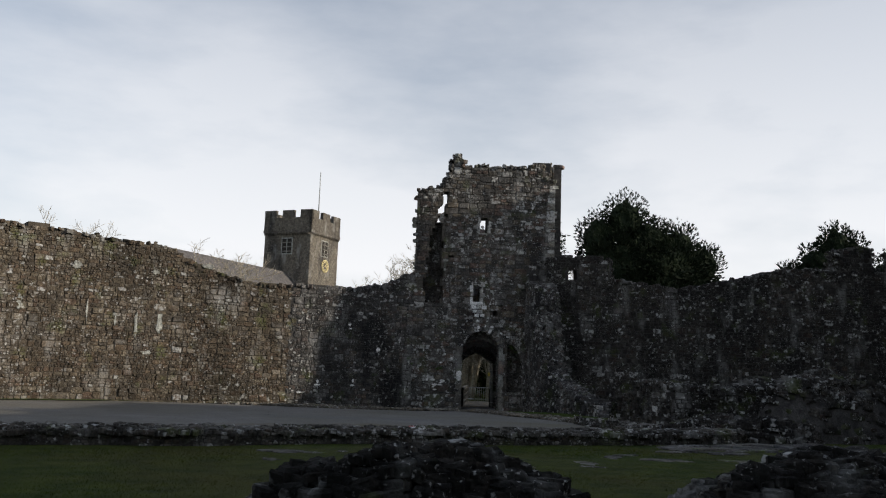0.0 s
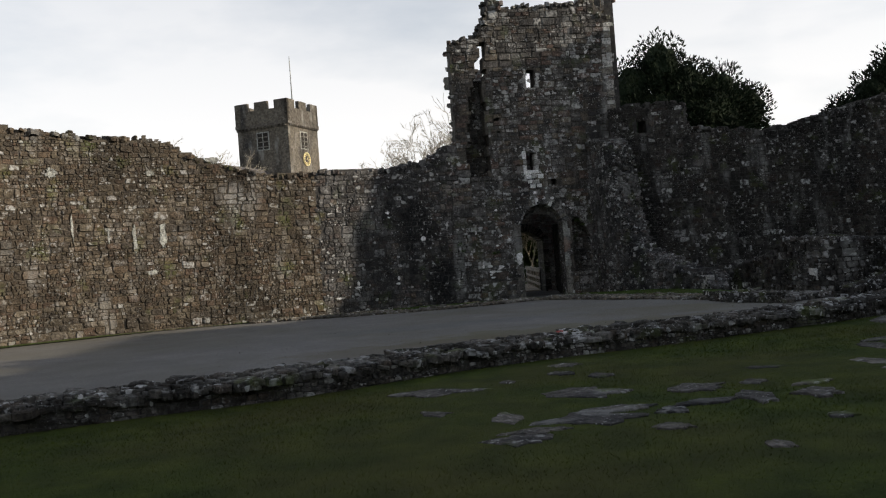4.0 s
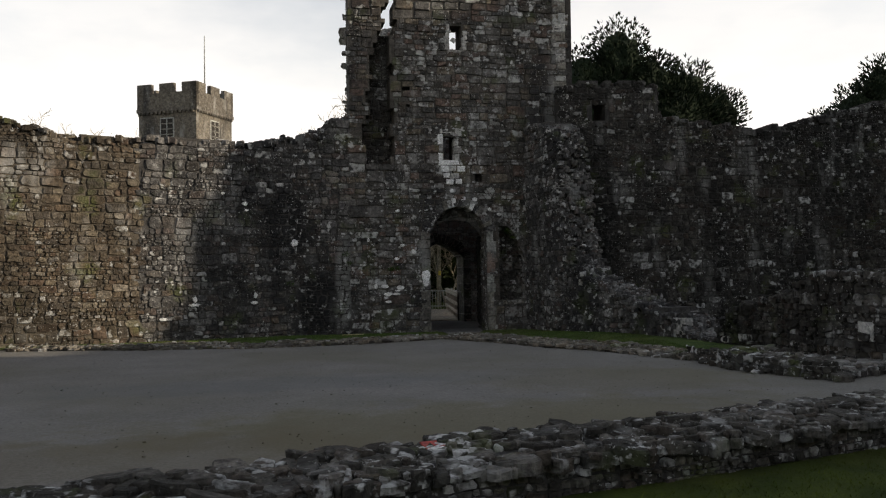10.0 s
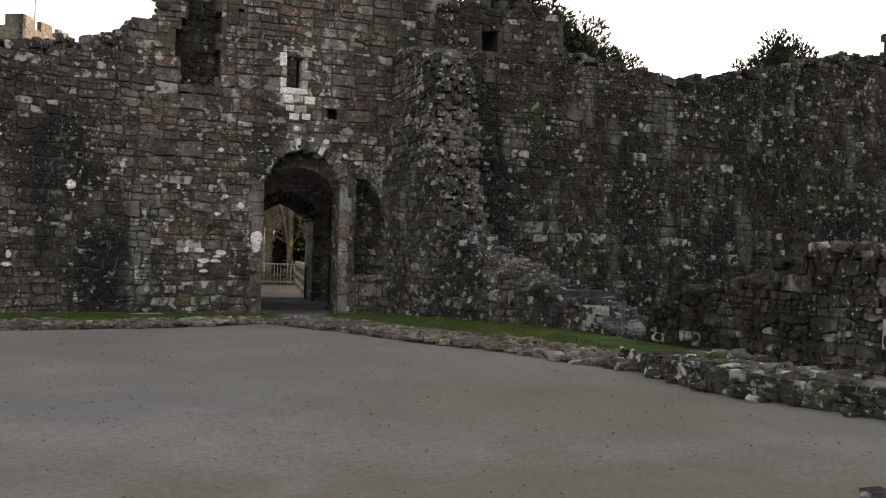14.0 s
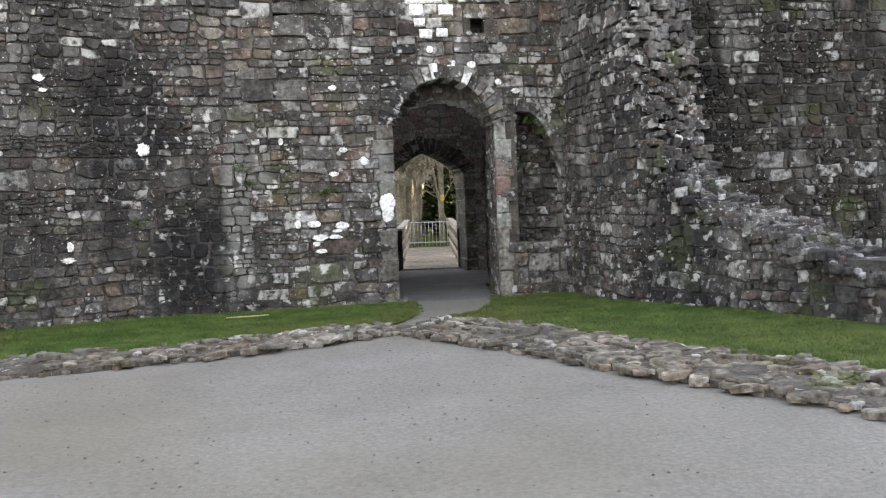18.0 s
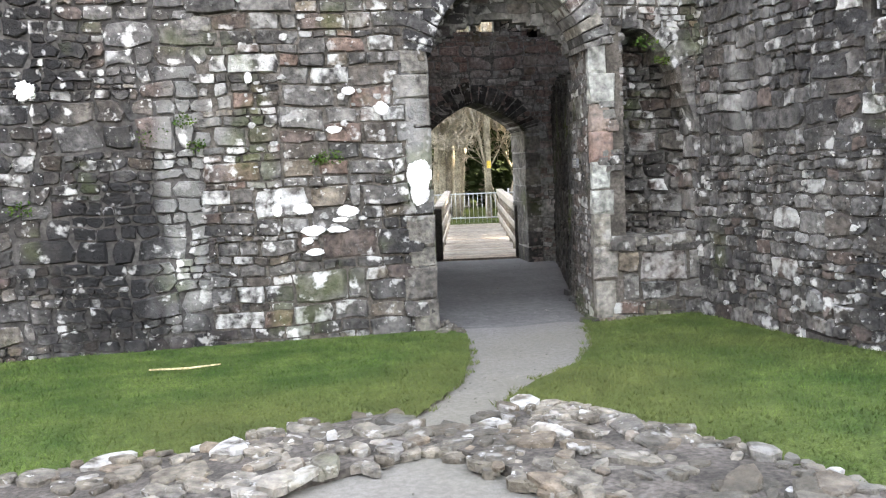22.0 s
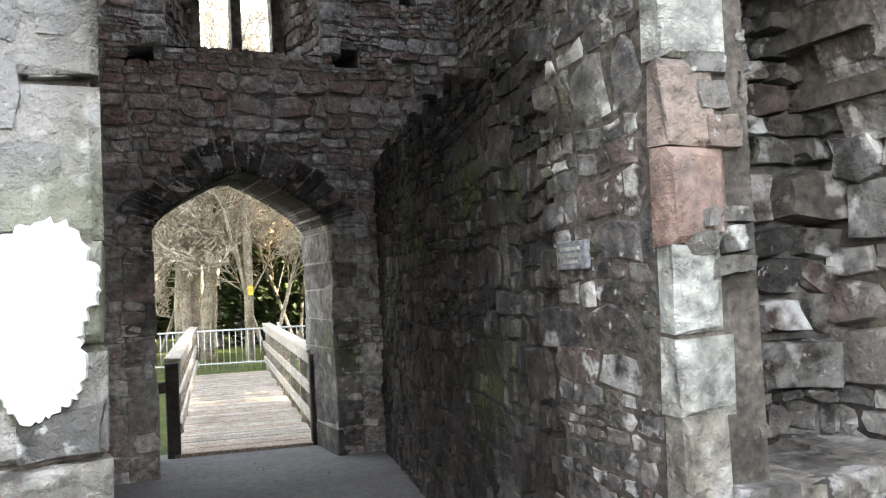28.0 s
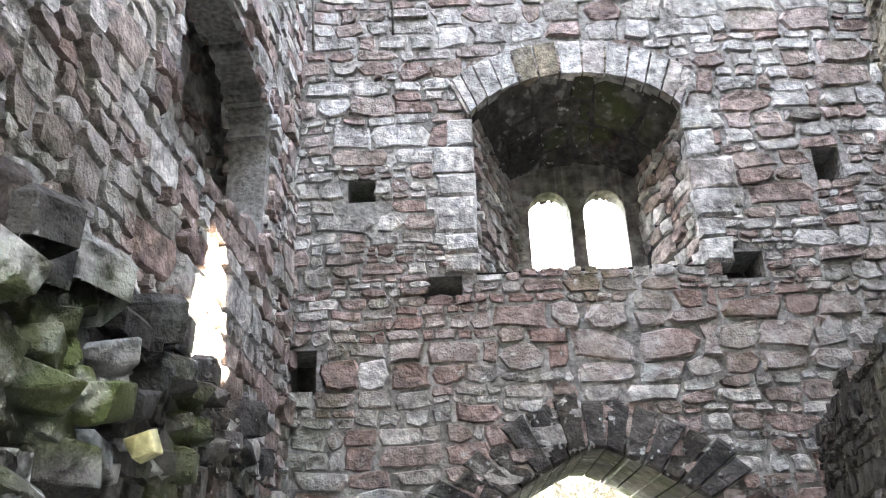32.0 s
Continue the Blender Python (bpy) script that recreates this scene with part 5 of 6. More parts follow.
# fallen and jutting blocks on the broken side wall
def boulder(name, c, a, b2, h, seed, material, parent, label=""):
    bm = bmesh.new()
    q = random.Random(seed + 5)
    for sx, sy, sz in itertools.product((-1, 1), (-1, 1), (-1, 1)):
        if q.random() < 0.85:
            bm.verts.new((sx * a * q.uniform(0.6, 1.05), sy * b2 * q.uniform(0.6, 1.05), sz * h * q.uniform(0.55, 1.05)))
        bm.verts.new((sx * a * q.uniform(0.2, 0.9), sy * b2 * q.uniform(0.5, 1.1), sz * h * q.uniform(0.5, 1.1)))
    out = bmesh.ops.convex_hull(bm, input=bm.verts[:])
    bmesh.ops.delete(bm, geom=[g for g in out["geom_interior"] if isinstance(g, bmesh.types.BMVert)], context="VERTS")
    bmesh.ops.bevel(bm, geom=bm.edges[:], offset=min(a, b2, h) * 0.07, segments=1, affect="EDGES")
    ob = part(name, bm, material, parent, label)
    ob.matrix_world = pose(*c, random.Random(seed).uniform(-18, 18), random.Random(seed + 1).uniform(-18, 18), random.Random(seed + 2).uniform(0, 180))
    return ob


pleft = bpy.data.objects["wall_passage_left"]
rb = random.Random(19)
for k in range(150):
    y = rb.uniform(38.7, 43.6)
    x = 1.36 - (y - 38.5) * 0.085
    top = float(np.interp(y, [38.2, 38.9, 39.3, 39.9, 40.5, 41.6, 42.4, 44], [3.9, 3.2, 2.68, 2.68, 2.82, 2.98, 2.92, 2.88]))
    z = top - abs(rb.gauss(0, 0.4))
    boulder("block_stone", (x - rb.uniform(0.02, 0.16) - max(0, z - top + 0.1) * 0.3, y, z), rb.uniform(0.06, 0.15), rb.uniform(0.06, 0.13), rb.uniform(0.025, 0.06), 300 + k, M_RUBBLE, pleft)
for k, (x, y, z, s) in enumerate(((1.2, 40.3, 2.5, 0.15), (1.16, 40.75, 2.6, 0.13), (1.10, 41.3, 2.8, 0.12))):
    boulder("block_stone", (x, y, z), s, s * 0.7, s * 0.34, 380 + k, M_RUBBLE, pleft)
for k, (x, y, z, a, b, h) in enumerate(((1.2, 38.5, 3.25, 0.2, 0.3, 0.2), (1.18, 38.75, 2.85, 0.2, 0.26, 0.14), (1.2, 38.45, 3.7, 0.18, 0.24, 0.18), (1.16, 39.15, 2.62, 0.18, 0.22, 0.1))):
    boulder("corner_block", (x, y, z), a, b, h, 470 + k, M_JAMB, pleft, "large pale grey corner block")
boulder("lichened_stone", (1.22, 40.75, 2.48), 0.05, 0.045, 0.04, 399, blotch_material("yellow_lichen", (0.55, 0.5, 0.25), (0.35, 0.34, 0.22), 9.0, bscale=25), pleft, "stone crusted with yellow lichen")
pright = bpy.data.objects["wall_passage_right"]
for k in range(16):
    f = k / 15
    boulder("foot_stone", (3.06 + 0.42 * f + 0.03 * math.sin(k * 5), 37.3 + 2.2 * f, 0.1 - 0.04 * f), rb.uniform(0.05, 0.09), rb.uniform(0.07, 0.12), rb.uniform(0.04, 0.065), 420 + k, M_PASSAGE, pright)
for k, (x, y) in enumerate(((1.47, 37.36), (1.56, 37.3), (1.42, 37.24), (1.5, 37.5), (1.46, 37.7), (3.2, 37.3), (3.36, 37.33))):
    boulder("foot_stone", (x, y, 0.12), 0.09, 0.07, 0.05, 450 + k, M_KERB, gate_front)
# green tufts rooted in the joints
M_TUFT = blotch_material("wall_plants", (0.035, 0.075, 0.012), (0.075, 0.11, 0.02), 6.0)


def tuft(x, y, z, r, count, seed):
    q = random.Random(seed)
    vs, fs = [], []
    for _ in range(count):
        a, t = q.uniform(0, 6.28), q.random() ** 0.5 * r
        c = Vector((x + math.cos(a) * t, y - q.uniform(0.0, 0.06), z + math.sin(a) * t * 0.6))
        e = Vector((q.uniform(-1, 1), -q.random(), q.uniform(-0.9, 0.5))).normalized() * q.uniform(0.02, 0.045)
        s = e.cross(Vector((q.uniform(-1, 1), q.uniform(-1, 1), q.uniform(-1, 1)))).normalized() * 0.012
        o = len(vs)
        vs += [c, c + e * 0.5 + s, c + e, c + e * 0.5 - s]
        fs.append((o, o + 1, o + 2, o + 3))
    tagged(link("wall_plant", mesh("wall_plant", vs, fs), M_TUFT), "small green plants rooted in the wall joints", "plant", "plants on the wall", kind="stuff")


for k, (x, z, r) in enumerate(((-1.42, 2.3, 0.16), (-1.1, 2.45, 0.12), (-1.0, 2.2, 0.1), (0.33, 2.02, 0.14), (0.2, 2.0, 0.09), (-2.7, 1.65, 0.14), (3.75, 3.1, 0.14), (3.9, 2.9, 0.1))):
    tuft(x, FRONT_Y - 0.02 if x > -0.9 else (FRONT_Y - 0.01 if x > -1.5 else 37.28), z, r, 70, 700 + k)
for x0, x1 in ((1.28, 1.369), (3.134, 3.26)):
    part("mortar_bed", block(bmesh.new(), (x0, FRONT_Y + 0.02, 0.0), (x1, FRONT_Y + THICK - 0.01, 3.1), 0), M_BED, gate_front, "grey mortar between the stones of the reveal")
# pale quoins in the cross wall
sat, _ = smooth_line([(4.3, 38.0), (4.45, 35.2), (4.9, 33.8), (5.4, 32.4), (6.0, 31), (6.2, 28), (6.3, 24.9), (7.0, 24.0), (9, 24.2), (13, 24.6), (19, 25.2)])
for u0, u1, z0, z1 in ((7.14, 7.61, 0.37, 0.76), (13.16, 13.48, 0.65, 0.99), (9.02, 9.32, 0.33, 0.46),):
    dressed("quoin", sat, u0, u1, z0, z1, -0.2, 0.05, M_CRUST, bpy.data.objects["wall_spur" if u0 < 8 else "wall_low_ruin"], rng)
# dry stick on the grass
bm = bmesh.new()
tube(bm, [(-1.36, 36.08, 0.215), (-1.01, 35.99, 0.225), (-0.75, 36.09, 0.22)], [0.008, 0.01, 0.006], 6)
tagged(part("stick", bm, blotch_material("dry_stick", (0.42, 0.36, 0.2), (0.52, 0.45, 0.28), 8.0)), "dry yellow stick lying on the grass", "stick")
# blind backs of the putlog holes, coloured dark in place of shade
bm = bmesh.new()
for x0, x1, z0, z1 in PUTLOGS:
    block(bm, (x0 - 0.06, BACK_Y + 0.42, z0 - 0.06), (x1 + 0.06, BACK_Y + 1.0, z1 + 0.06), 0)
part("hole_back", bm, M_MORTAR, gate_back, "plug closing square beam holes, coloured dark for shade")
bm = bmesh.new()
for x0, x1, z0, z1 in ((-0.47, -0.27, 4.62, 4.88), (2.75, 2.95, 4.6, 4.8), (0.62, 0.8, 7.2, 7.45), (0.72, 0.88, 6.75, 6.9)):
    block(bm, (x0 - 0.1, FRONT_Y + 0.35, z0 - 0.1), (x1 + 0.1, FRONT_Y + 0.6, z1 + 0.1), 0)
part("hole_back", bm, M_MORTAR, gate_front, "plug closing square beam holes, coloured dark for shade")
# plaque on the passage wall
bm = bmesh.new()
block(bm, (-0.105, -0.012, -0.055), (0.105, 0.012, 0.055), 0.004)
plaque = part("wall_plaque", bm, blotch_material("grey_plaque", (0.16, 0.17, 0.18), (0.20, 0.21, 0.22), 8), None)
tagged(plaque, "small grey metal plaque screwed to the passage wall", "plaque")
plaque.matrix_world = pose(3.11, 38.00, 1.84, 0, 0, -90)
for k, (dz, w) in enumerate(((0.025, 0.14), (0.0, 0.15), (-0.025, 0.1))):
    bm = bmesh.new()
    block(bm, (-w / 2, -0.015, dz - 0.007), (w / 2, -0.0125, dz + 0.007), 0)
    t = part("text_bar", bm, M_PALE, plaque)

# ---------------------------------------------------------------- wooden bridge
def bridge():
    ob = tagged(new("wooden_footbridge"), "pale weathered timber footbridge with post and rail sides", "footbridge")
    w = [M_WOOD, blotch_material("pale_wood", (0.25, 0.225, 0.185), (0.33, 0.30, 0.25), 3.0), blotch_material("tan_wood", (0.23, 0.185, 0.14), (0.30, 0.25, 0.195), 3.0)]
    d = Vector((1.55, 9.6)).normalized()
    r = Vector((d.y, -d.x))
    o = Vector((2.36, 44.95))
    m = Matrix(((r.x, d.x, 0, o.x), (r.y, d.y, 0, o.y), (0, 0, 1, 0.06), (0, 0, 0, 1)))
    rng = random.Random(5)
    for i in range(64):
        bm = bmesh.new()
        y = i * 0.15
        block(bm, (0.02, y, -0.05), (1.58, y + 0.142, rng.uniform(-0.004, 0.004)), 0.006, m)
        part("plank", bm, rng.choice(w), ob)
    for s in (0, 1):
        x0 = -0.02 if s == 0 else 1.53
        bm = bmesh.new()
        block(bm, (x0 - 0.03, 0.0, -0.3), (x0 + 0.11, 0.14, 0.98), 0.012, m)
        part("end_post", bm, M_BLACK, ob, "dark tarred end post")
        for i in range(1, 7):
            bm = bmesh.new()
            block(bm, (x0, i * 1.55, -0.3), (x0 + 0.09, i * 1.55 + 0.09, 0.93), 0.008, m)
            part("post", bm, w[0], ob)
        for z0, z1 in ((0.86, 0.99), (0.52, 0.64), (0.2, 0.32)):
            bm = bmesh.new()
            block(bm, (x0 - 0.035 if s else x0 + 0.085, 0.1, z0), (x0 + 0.005 if s else x0 + 0.125, 9.6, z1), 0.008, m)
            part("rail", bm, w[1], ob)
        bm = bmesh.new()
        block(bm, (x0 - 0.05, 0.1, 0.985), (x0 + 0.14, 9.6, 1.03), 0.01, m)
        part("handrail", bm, w[1], ob)
        bm = bmesh.new()
        xs = (-0.42, 0.0) if s == 0 else (1.6, 1.95)
        block(bm, (xs[0], 0.03, 0.66), (xs[1], 0.11, 0.78), 0.01, m)
        part("side_rail", bm, M_BLACK, ob, "dark stub rail to the wall")
    return ob


# ---------------------------------------------------------------- trees
M_BARK = blotch_material("bark", (0.25, 0.22, 0.165), (0.38, 0.335, 0.26), 5.0, bump=0.9, bscale=18)
M_TWIG = blotch_material("fine_branches", (0.33, 0.29, 0.22), (0.46, 0.41, 0.33), 5.0)
M_YEW = blotch_material("dark_foliage", (0.008, 0.014, 0.007), (0.019, 0.029, 0.013), 0.9)
M_IVY = blotch_material("ivy_foliage", (0.03, 0.044, 0.017), (0.056, 0.076, 0.03), 1.3)


def bare_tree(base, height, seed, radius, label, stems=1, lean=0.12, levels=4):
    rng = random.Random(seed)
    ob = tagged(new("bare_tree"), label, "tree")
    big, fine = bmesh.new(), ([], [])

    def grow(p, d, length, r, level):
        pts, radii, q = [p], [r], Vector(p)
        n = 5 if level < 2 else 3
        for i in range(n):
            d = (d + Vector((rng.uniform(-1, 1), rng.uniform(-1, 1), rng.uniform(-0.35, 0.6))) * (0.10 + 0.05 * level)).normalized()
            q = q + d * length / n
            pts.append(q.copy())
            radii.append(r * (1 - 0.62 * (i + 1) / n))
        if level < 2:
            tube(big, pts, radii, 8 if level == 0 else 6)
        else:
            vs, fs = fine
            for a, b, ra, rb in zip(pts, pts[1:], radii, radii[1:]):
                a, b = Vector(a), Vector(b)
                e = (b - a).normalized()
                x = e.orthogonal().normalized()
                y = e.cross(x)
                k = len(vs)
                for c2, rr in ((a, ra), (b, rb)):
                    vs.extend(c2 + (x * math.cos(2.094 * t) + y * math.sin(2.094 * t)) * max(rr, 0.013) for t in range(3))
                fs.extend((k + t, k + (t + 1) % 3, k + 3 + (t + 1) % 3, k + 3 + t) for t in range(3))
        if level < levels:
            for i in range((9, 7, 6, 5, 4)[level]):
                t = rng.uniform(0.3 if level == 0 else 0.2, 1.0)
                k = min(n - 1, int(t * n))
                f = t * n - k
                s = Vector(pts[k]).lerp(Vector(pts[k + 1]), f)
                a = rng.uniform(0, 6.28)
                side = d.orthogonal().normalized()
                side.rotate(Matrix.Rotation(a, 3, d))
                nd = (d * rng.uniform(0.5, 0.9) + side * rng.uniform(0.5, 1.0) + Vector((0, 0, 0.15))).normalized()
                grow(s, nd, length * rng.uniform(0.38, 0.6), radii[k] * rng.uniform(0.35, 0.6), level + 1)
    for i in range(stems):
        a = 6.28 * i / max(1, stems) + rng.random()
        off = Vector((math.cos(a), math.sin(a), 0)) * (radius * 1.4 if stems > 1 else 0)
        grow(Vector(base) + off, Vector((math.cos(a) * lean, math.sin(a) * lean, 1)).normalized(), height * rng.uniform(0.65, 0.8), radius * rng.uniform(0.7, 1.0), 0)
    part("trunk", big, M_BARK, ob)
    link("branchwork", mesh("branchwork", *fine), M_TWIG, ob, kind="stuff")
    return ob


def leafy(name, base, lobes, seed, label, material=M_YEW, count=5200, size=0.24, trunk=0.35):
    """A tree or bush: a trunk and a crown of many small sprays over uneven lobes (offset, radius, height)."""
    rng = random.Random(seed)
    ob = tagged(new(name), label, "tree" if name != "bush" else "bush")
    bm = bmesh.new()
    top = max(o[2] for o, _, _ in lobes)
    tube(bm, [Vector(base) + Vector((0, 0, -0.3)), Vector(base) + Vector((0.1, 0, top * 0.5)), Vector(base) + Vector((0.0, 0.1, top))], [trunk, trunk * 0.7, trunk * 0.25], 8)
    for o, r, h in lobes[1:]:
        tube(bm, [Vector(base) + Vector((0, 0, top * 0.3)), Vector(base) + Vector(o)], [trunk * 0.4, trunk * 0.12], 6)
    part("trunk", bm, M_BARK, ob)
    vs, fs = [], []
    total = sum(r * r for _, r, _ in lobes)
    for o, r, h in lobes:
        c = Vector(base) + Vector(o)
        for i in range(int(count * r * r / total)):
            u, a = rng.uniform(-1, 1), rng.uniform(0, 6.2832)
            s = math.sqrt(1 - u * u)
            k = rng.uniform(0.3, 1.0) ** 0.45 * (1 + 0.16 * noise.noise((a * 1.3, u * 3, seed)) * 2)
            p = c + Vector((math.cos(a) * s * r * k, math.sin(a) * s * r * k, u * h * k))
            outd = Vector((math.cos(a) * s, math.sin(a) * s, 0.55 + u * 0.6)).normalized()
            t = outd.orthogonal().normalized()
            t.rotate(Matrix.Rotation(rng.uniform(0, 6.28), 3, outd))
            w = size * rng.uniform(0.5, 1.25)
            for _ in range(2):
                e = (outd + Vector((rng.uniform(-.6, .6), rng.uniform(-.6, .6), rng.uniform(-.5, .4)))).normalized()
                b = len(vs)
                m = p + e * w * 0.5
                vs.extend((p, m + t * w * 0.2, p + e * w * 1.1, m - t * w * 0.2))
                fs.append((b, b + 1, b + 2, b + 3))
                t = t.cross(e).normalized()
    for o, r, h in lobes:
        c, m = Vector(base) + Vector(o), 14
        b = len(vs)
        for i in range(m + 1):
            for j in range(2 * m):
                a, u = math.pi * j / m, math.cos(math.pi * i / m)
                q = math.sqrt(max(0, 1 - u * u))
                k = 0.6 * (1 + 0.35 * noise.noise((q * math.cos(a) * 2.2 + seed, q * math.sin(a) * 2.2, u * 2.2 + o[0])))
                vs.append(c + Vector((math.cos(a) * q * r * k, math.sin(a) * q * r * k, u * h * k)))
        for i in range(m):
            for j in range(2 * m):
                fs.append((b + i * 2 * m + j, b + i * 2 * m + (j + 1) % (2 * m), b + (i + 1) * 2 * m + (j + 1) % (2 * m), b + (i + 1) * 2 * m + j))
    link("crown", mesh("crown", vs, fs), material, ob, kind="stuff")
    return ob


leafy("evergreen_tree", (14.0, 52, 0), [((-0.2, 0, 12.0), 1.6, 2.4), ((-1.9, 0.3, 10.9), 1.5, 2.2), ((1.2, -0.2, 10.8), 1.7, 2.0), ((3.4, 0.2, 10.6), 1.5, 1.9), ((5.1, 0, 9.4), 1.4, 1.7), ((2.2, 0, 9.0), 3.2, 2.4), ((-0.6, 0, 8.8), 2.8, 2.6), ((4.6, 0.1, 8.0), 1.7, 1.6), ((1, 0, 5), 4.5, 4)], 1,
      "dense dark evergreen tree behind the curtain wall", count=26000)
leafy("evergreen_tree", (28.2, 52, 0), [((0.3, 0, 11.0), 1.4, 1.9), ((-1.2, 0, 9.9), 1.3, 1.6), ((1.4, 0, 10.4), 1.3, 1.9), ((-2.9, 0, 8.8), 1.3, 1.2), ((0, 0, 8.4), 2.6, 2.2), ((0, 0, 5.5), 3, 3)], 2, "dark evergreen tree behind the parapet", count=13000)
leafy("evergreen_tree", (32.0, 52, 0), [((0, 0, 8.8), 1.6, 2.2), ((1.6, 0, 7.4), 1.8, 2.2), ((0, 0, 5), 3, 3)], 3, "dark evergreen tree beyond the wall", count=6500)
leafy("evergreen_tree", (42.5, 52, 0), [((0, 0, 10.6), 1.7, 2.2), ((1.2, 0, 8.5), 2.0, 2.4), ((0, 0, 5), 3, 3)], 5, "dark evergreen tree beyond the end of the wall", count=6500)
leafy("evergreen_tree", (9.4, 56, 0), [((0, 0, 10.4), 1.5, 2.6), ((0.3, 0, 7), 2.2, 3)], 4, "narrow dark evergreen tree beside the gatehouse", count=2600)
bare_tree((1.4, 68, 0), 7.2, 5, 0.26, "leafless tree behind the curtain wall")
bare_tree((-28.6, 70, 0), 10.4, 6, 0.3, "leafless tree crown above the curtain wall")
bare_tree((-14.2, 70, 0), 11.2, 7, 0.2, "thin leafless tree beyond the curtain wall")
bridge()
bare_tree((5.0, 62.0, 0), 11, 8, 0.24, "tall leafless tree with several pale stems", stems=3, lean=0.06)
bare_tree((2.6, 65.0, 0), 10, 9, 0.22, "leafless tree beyond the footbridge", stems=2, levels=3)
bare_tree((8.2, 60.5, 0), 11, 10, 0.2, "leafless tree with low spreading branches", lean=0.4)
bare_tree((1.6, 62.5, 0), 8, 14, 0.12, "slender leafless tree beyond the ditch", stems=2, lean=0.25, levels=3)
bare_tree((4.7, 59.0, 0), 10.6, 31, 0.17, "pale leafless tree with four upright stems", stems=4, lean=0.05, levels=3)
bare_tree((6.6, 66.0, 0), 10, 32, 0.26, "leafless tree with pale bark", stems=2, lean=0.12, levels=3)
bare_tree((4.2, 71.0, 0), 8.5, 33, 0.24, "leafless tree in the thicket", stems=3, lean=0.2, levels=3)
bare_tree((3.0, 76.0, 0), 12, 34, 0.2, "leafless tree in the thicket", stems=2, lean=0.2)
for k, (x, y, h) in enumerate(((2.2, 58.6, 5.5), (6.4, 58.4, 6.0), (8.4, 63.0, 6.5), (4.2, 64.5, 7.0))):
    bare_tree((x, y, 0), h, 60 + k, 0.07, "pale leafless shrub of thin upright stems", stems=2, lean=0.45, levels=4)
leafy("bush", (9.0, 66, 0), [((0, 0, 2.6), 3.4, 3.0), ((3, 0, 2.2), 3, 2.6)], 11, "dark green bushes under the bare trees", M_IVY, 7600, 0.4, 0.1)
leafy("bush", (0.5, 78, 0), [((0, 0, 1.6), 4.0, 1.6), ((-4, 0, 1.2), 3.4, 1.6), ((4, 0, 1.6), 3.4, 1.5)], 12, "dark green bushes in the distance", M_IVY, 7200, 0.45, 0.1)
leafy("bush", (8, 76, 0), [((0, 0, 4), 5.0, 4.5), ((6, 0, 3.5), 4.4, 4)], 13, "mass of dark evergreens in the distance", M_IVY, 9000, 0.5, 0.1)


def fence(points, label):
    ob = tagged(new("mesh_fence"), label, "fence")
    metal, n, l, b = mat("galvanised_steel")
    b.inputs["Base Color"].default_value = (0.42, 0.43, 0.43, 1)
    b.inputs["Metallic"].default_value = 0.8
    b.inputs["Roughness"].default_value = 0.5
    (x0, y0), (x1, y1) = points
    length = math.hypot(x1 - x0, y1 - y0)
    n = int(length / 0.14)
    for i in range(n + 1):
        t = i / n
        x, y = x0 + (x1 - x0) * t, y0 + (y1 - y0) * t
        big = i % 14 == 0
        bm = bmesh.new()
        tube(bm, [(x, y, 0), (x, y, 1.05 if big else 0.95)], [0.03 if big else 0.009] * 2, 6)
        part("fence_post" if big else "bar", bm, metal, ob)
    for z in (0.15, 0.92):
        bm = bmesh.new()
        tube(bm, [(x0, y0, z), (x1, y1, z)], [0.022, 0.022], 6)
        part("fence_rail", bm, metal, ob)


fence(((2.2, 56.6), (9.0, 54.6)), "grey galvanised steel railing beyond the bridge")
bm = bmesh.new()
tube(bm, [(5.75, 57.6, -0.3), (5.8, 57.6, 4.5), (5.88, 57.6, 9.0)], [0.13, 0.115, 0.1], 10)
pole = tagged(part("wooden_pole", bm, M_BARK), "tall weathered round timber pole beyond the footbridge", "pole")
part("marker", block(bmesh.new(), (5.72, 57.46, 1.7), (5.86, 57.49, 1.95), 0.004), blotch_material("yellow_enamel", (0.6, 0.45, 0.06), (0.66, 0.5, 0.1), 6.0, rough=0.5), pole, "small yellow marker plate")


